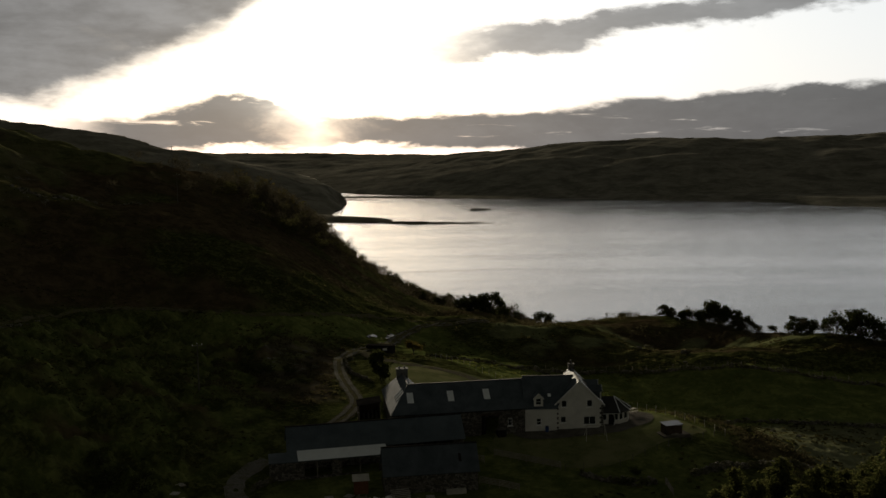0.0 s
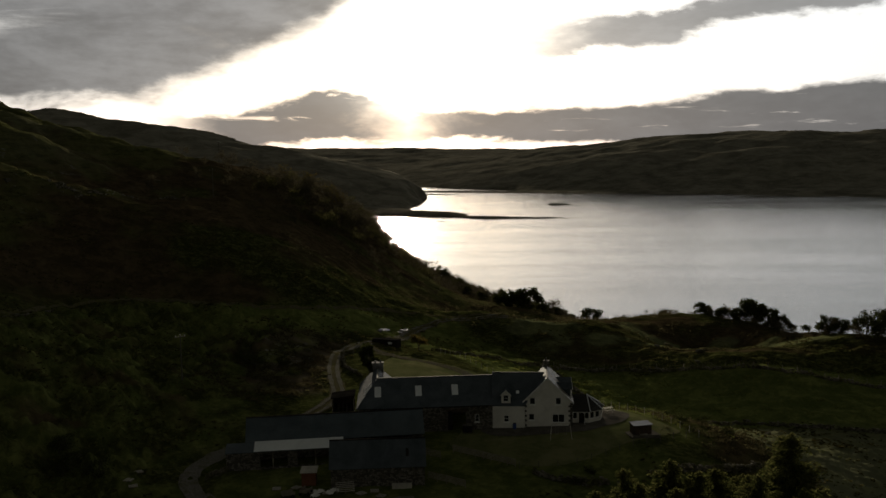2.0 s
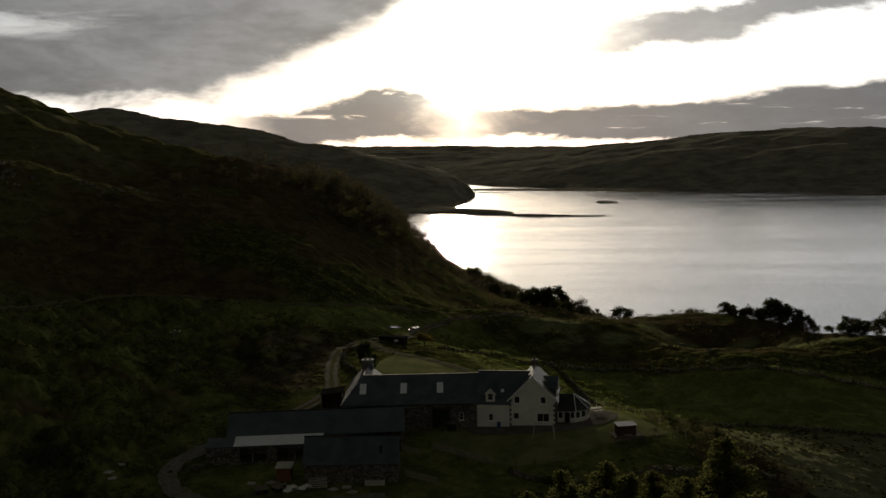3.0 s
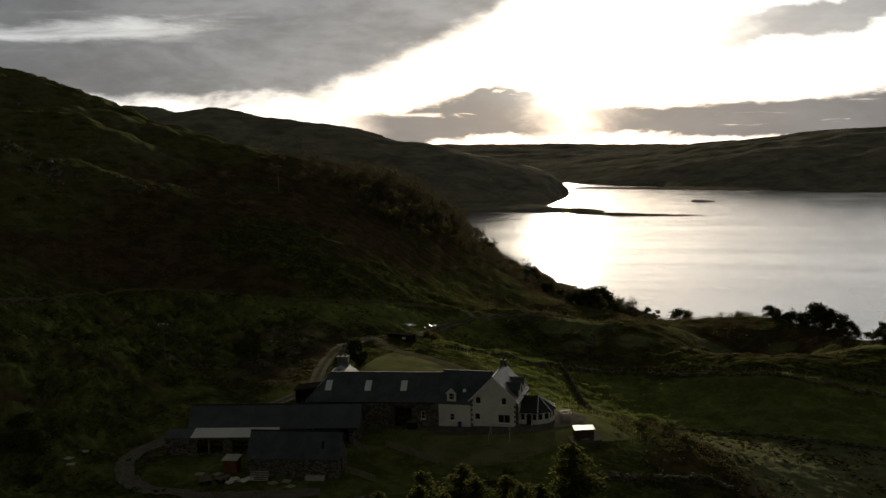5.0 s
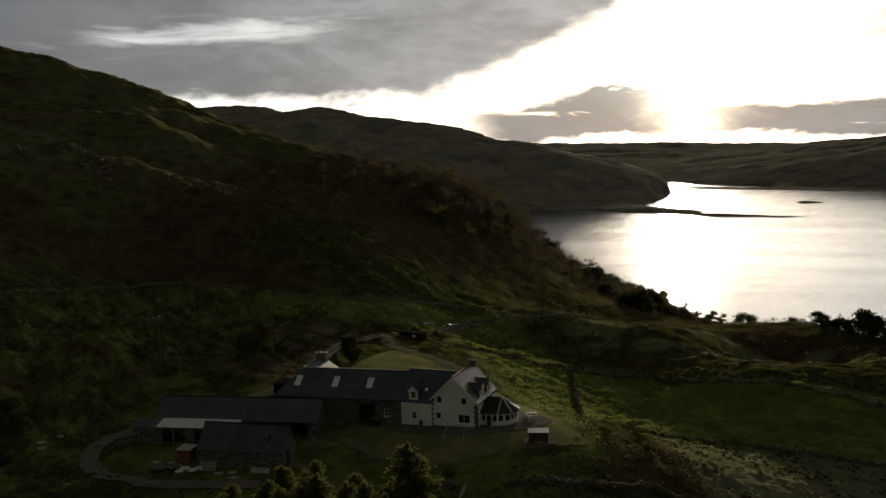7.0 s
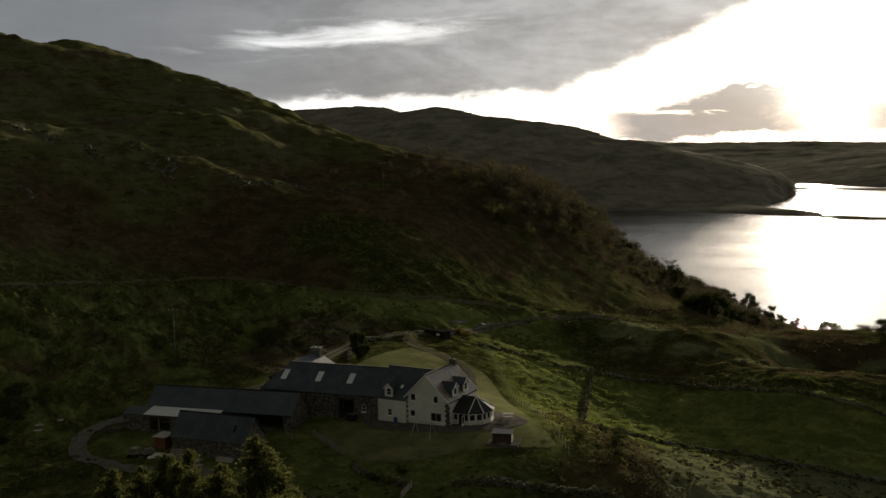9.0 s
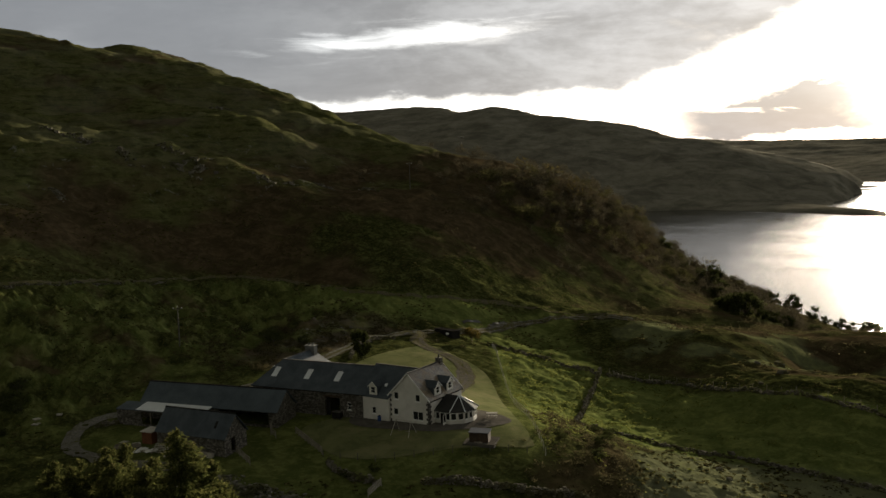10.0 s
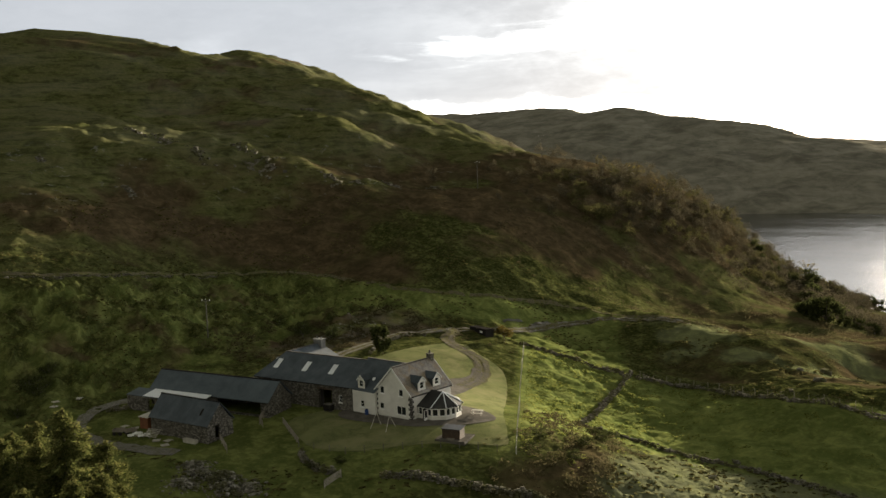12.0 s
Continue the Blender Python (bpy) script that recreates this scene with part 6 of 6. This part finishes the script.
def picnic_table():
    ob = thing("picnic_table", "bleached wooden garden table with benches on the terrace", "table", (10.4, 8.6, height_at(10.4, 8.6) + 0.13), 30)
    part("tabletop", boxes(*((-0.9, 0.9, -0.38 + i * 0.155, -0.25 + i * 0.155, 0.70, 0.75) for i in range(5))), PALEWOOD, ob)
    for y in (-0.75, 0.75):
        part("bench", boxes((-0.9, 0.9, y - 0.13, y + 0.13, 0.42, 0.46)), PALEWOOD, ob)
    for x in (-0.65, 0.65):
        part("leg", boxes((x - 0.04, x + 0.04, -0.8, 0.8, 0.35, 0.42), (x - 0.04, x + 0.04, -0.5, -0.42, 0, 0.7), (x - 0.04, x + 0.04, 0.42, 0.5, 0, 0.7)), PALEWOOD, ob)
    return ob


def barrel():
    blue = plain("blue_plastic", (0.02, 0.05, 0.16), (0.035, 0.08, 0.24), 3.0, 0.45)
    ob = thing("barrel", "blue plastic water barrel against the house wall", "barrel", (-5.4, -0.85, 0.12))
    bm = bmesh.new()
    for z0, z1, r0, r1 in ((0, 0.3, 0.27, 0.3), (0.3, 0.34, 0.32, 0.32), (0.34, 0.6, 0.3, 0.3), (0.6, 0.64, 0.32, 0.32), (0.64, 0.9, 0.3, 0.27)):
        limb(bm, (0, 0, z0), (0, 0, z1), r0, r1, 16)
    part("drum", bm, blue, ob)
    bm = bmesh.new()
    limb(bm, (0, 0, 0.9), (0, 0, 0.94), 0.25, 0.24, 16)
    part("lid", bm, DARK, ob)
    return ob


def timber_store():
    ob = thing("timber_store", "long low dark shed beside the drive gate", "shed", (-36.5, 68.0, height_at(-36.5, 68.0)), -14)
    part("wall", boxes((-3.2, 3.2, -1.2, -1.1, -0.6, 1.2), (-3.2, -3.1, -1.1, 1.2, -0.6, 1.2), (3.1, 3.2, -1.1, 1.2, -0.6, 1.2), (-3.1, 3.1, 1.1, 1.2, -0.6, 1.35)), DARK, ob, "dark boarded walls")
    part("roof", slab(bmesh.new(), [(-3.4, -1.4, 1.5), (3.4, -1.4, 1.5), (3.4, 1.4, 1.3), (-3.4, 1.4, 1.3)], 0.08), DARK, ob, "dark felted roof")
    part("white_panel", boxes((0.9, 1.9, -1.23, -1.205, 0.4, 0.9)), WHITE, ob, "white painted panel")
    return ob


def log_store():
    ob = thing("log_store", "small dark timber lean-to stacked with logs at the barn's end", "shed", (-35.2, 7.6, height_at(-35.2, 7.6)), 8)
    part("wall", boxes((-1.9, -1.8, -1.6, 1.6, -0.4, 2.5), (-1.8, 1.8, 1.5, 1.6, -0.4, 2.8), (1.8, 1.9, -1.6, 1.6, -0.4, 3.0)), DARKWOOD, ob, "dark boarded walls")
    for x in (-1.85, 1.75):
        part("post", boxes((x, x + 0.12, -1.75, -1.62, -0.4, 2.55)), WOOD, ob)
    part("roof", slab(bmesh.new(), [(-2.1, -1.9, 2.65), (2.1, -1.9, 3.15), (2.1, 1.8, 3.3), (-2.1, 1.8, 2.8)], 0.07), DARK, ob, "dark boarded roof")
    for i in range(5):
        for k in range(3):
            bm = bmesh.new()
            limb(bm, (-1.5 + i * 0.7, -0.9, 0.2 + k * 0.34), (-1.5 + i * 0.7, 1.2, 0.2 + k * 0.34), 0.16, 0.15, 7)
            part("log", bm, BARK, ob)
    return ob


def junk():
    r = np.random.RandomState(5)
    spots = ((-31, -27, 0), (-33.2, -26.2, 20), (-35.8, -25.0, 60), (-38.6, -25.2, 10), (-24.5, -26.0, 7), (-26.2, -27.0, 50), (-58.5, -27.5, 25), (-59.5, -26.6, 80), (-60, -22, 40), (-23.4, -27.3, 70))
    for i, (x, y, a) in enumerate(spots):
        ob = thing("pallet", "weathered wooden pallet leaning in the yard clutter", "pallet", (x, y, height_at(x, y) + 0.06), a, "yard pallets")
        for k in range(5):
            part("slat", boxes((-0.6, 0.6, -0.5 + k * 0.23, -0.38 + k * 0.23, 0.1, 0.13)), PALEWOOD, ob)
        for y2 in (-0.55, 0, 0.5):
            part("bearer", boxes((-0.6, 0.6, y2, y2 + 0.09, 0.0, 0.1)), WOOD, ob)
    hurdle = thing("hurdle_rack", "leaning timber rack of bleached bars at the shed's end", "rack", (-28.6, -26.2, height_at(-28.6, -26.2)), 15)
    for k in range(6):
        part("bar", boxes((-1.3, 1.3, -0.7 + k * 0.24, -0.62 + k * 0.24, 0.25 + k * 0.17, 0.33 + k * 0.17)), PALEWOOD, hurdle)
    for x in (-1.2, 0.0, 1.2):
        bm = bmesh.new()
        limb(bm, (x, -0.85, 0.05), (x, 0.75, 1.25), 0.05, 0.05, 6)
        part("upright", bm, WOOD, hurdle)
    for x, y, a in ((-36.4, -27.6, 30), (-34.0, -26.9, 75)):
        cart = thing("handcart", "old grey farm cart frame with small wheels", "cart", (x, y, height_at(x, y)), a, "old carts")
        part("bed", boxes((-0.9, 0.9, -0.55, 0.55, 0.55, 0.63), (-0.9, 0.9, -0.55, -0.5, 0.63, 1.0), (-0.9, 0.9, 0.5, 0.55, 0.63, 1.0), (-0.9, -0.85, -0.5, 0.5, 0.63, 1.0)), WOOD, cart)
        for wx in (-0.55, 0.55):
            for wy in (-0.62, 0.62):
                bm = bmesh.new()
                limb(bm, (wx, wy - 0.06, 0.3), (wx, wy + 0.06, 0.3), 0.3, 0.3, 14)
                part("wheel", bm, DARK, cart)
    bin_ob = thing("oil_tank", "dark oil tank with a grey lid beside the barn door", "tank", (-13.0, -2.3, height_at(-13.0, -2.3)), 8)
    part("shell", boxes((-0.75, 0.75, -0.5, 0.5, 0.25, 1.25)), DARK, bin_ob)
    part("lid", boxes((-0.78, 0.78, -0.53, 0.53, 1.25, 1.33)), POSTWOOD, bin_ob, "grey flat lid")
    for x in (-0.6, 0.45):
        part("foot", boxes((x, x + 0.15, -0.45, 0.45, -0.1, 0.25)), RUBBLE, bin_ob)
    for i in range(5):
        x, y = -31.2 + r.normal() * 1.4, -26.8 + r.normal() * 0.8
        ob = tagged(mesh_ob("plastic_sheet", crumpled(r, 1.05), WHITE), "crumpled white plastic sheeting lying in the yard", "sheet", "yard sheeting")
        ob.matrix_world = pose(x, y, height_at(x, y) + 0.12, 0, 0, r.uniform(0, 180))
    hut = thing("rusty_hut", "small rust-brown hut at the shed's end", "hut", (-34.3, -23.3, height_at(-34.3, -23.3)), 7)
    rust = plain("rusty_sheet", (0.10, 0.035, 0.015), (0.20, 0.08, 0.035), 3.0, 0.8)
    part("wall", boxes((-1.0, 1.0, -1.0, 1.0, -0.3, 1.9)), rust, hut)
    part("roof", slab(bmesh.new(), [(-1.2, -1.2, 1.95), (1.2, -1.2, 1.95), (1.2, 1.2, 2.15), (-1.2, 1.2, 2.15)], 0.07), PALEWOOD, hut)
    tank = thing("trough", "pale concrete trough against the stone shed", "trough", (-20.9, -24.3, height_at(-20.9, -24.3)), 7.5)
    part("basin", boxes((-1.4, 1.4, -0.35, -0.27, 0, 0.6), (-1.4, 1.4, 0.27, 0.35, 0, 0.6), (-1.4, -1.3, -0.27, 0.27, 0, 0.6), (1.3, 1.4, -0.27, 0.27, 0, 0.6), (-1.3, 1.3, -0.27, 0.27, 0, 0.1)), PALEWOOD, tank)


def crumpled(r, size):
    bm = bmesh.new()
    bmesh.ops.create_grid(bm, x_segments=8, y_segments=6, size=size / 2)
    for v in bm.verts:
        v.co.z += r.uniform(0, 0.3)
        v.co.x += r.normal() * 0.05
    bmesh.ops.solidify(bm, geom=bm.faces[:], thickness=0.02)
    return bm


garden_hut()
swing_frame()
picnic_table()
barrel()
timber_store()
log_store()
junk()
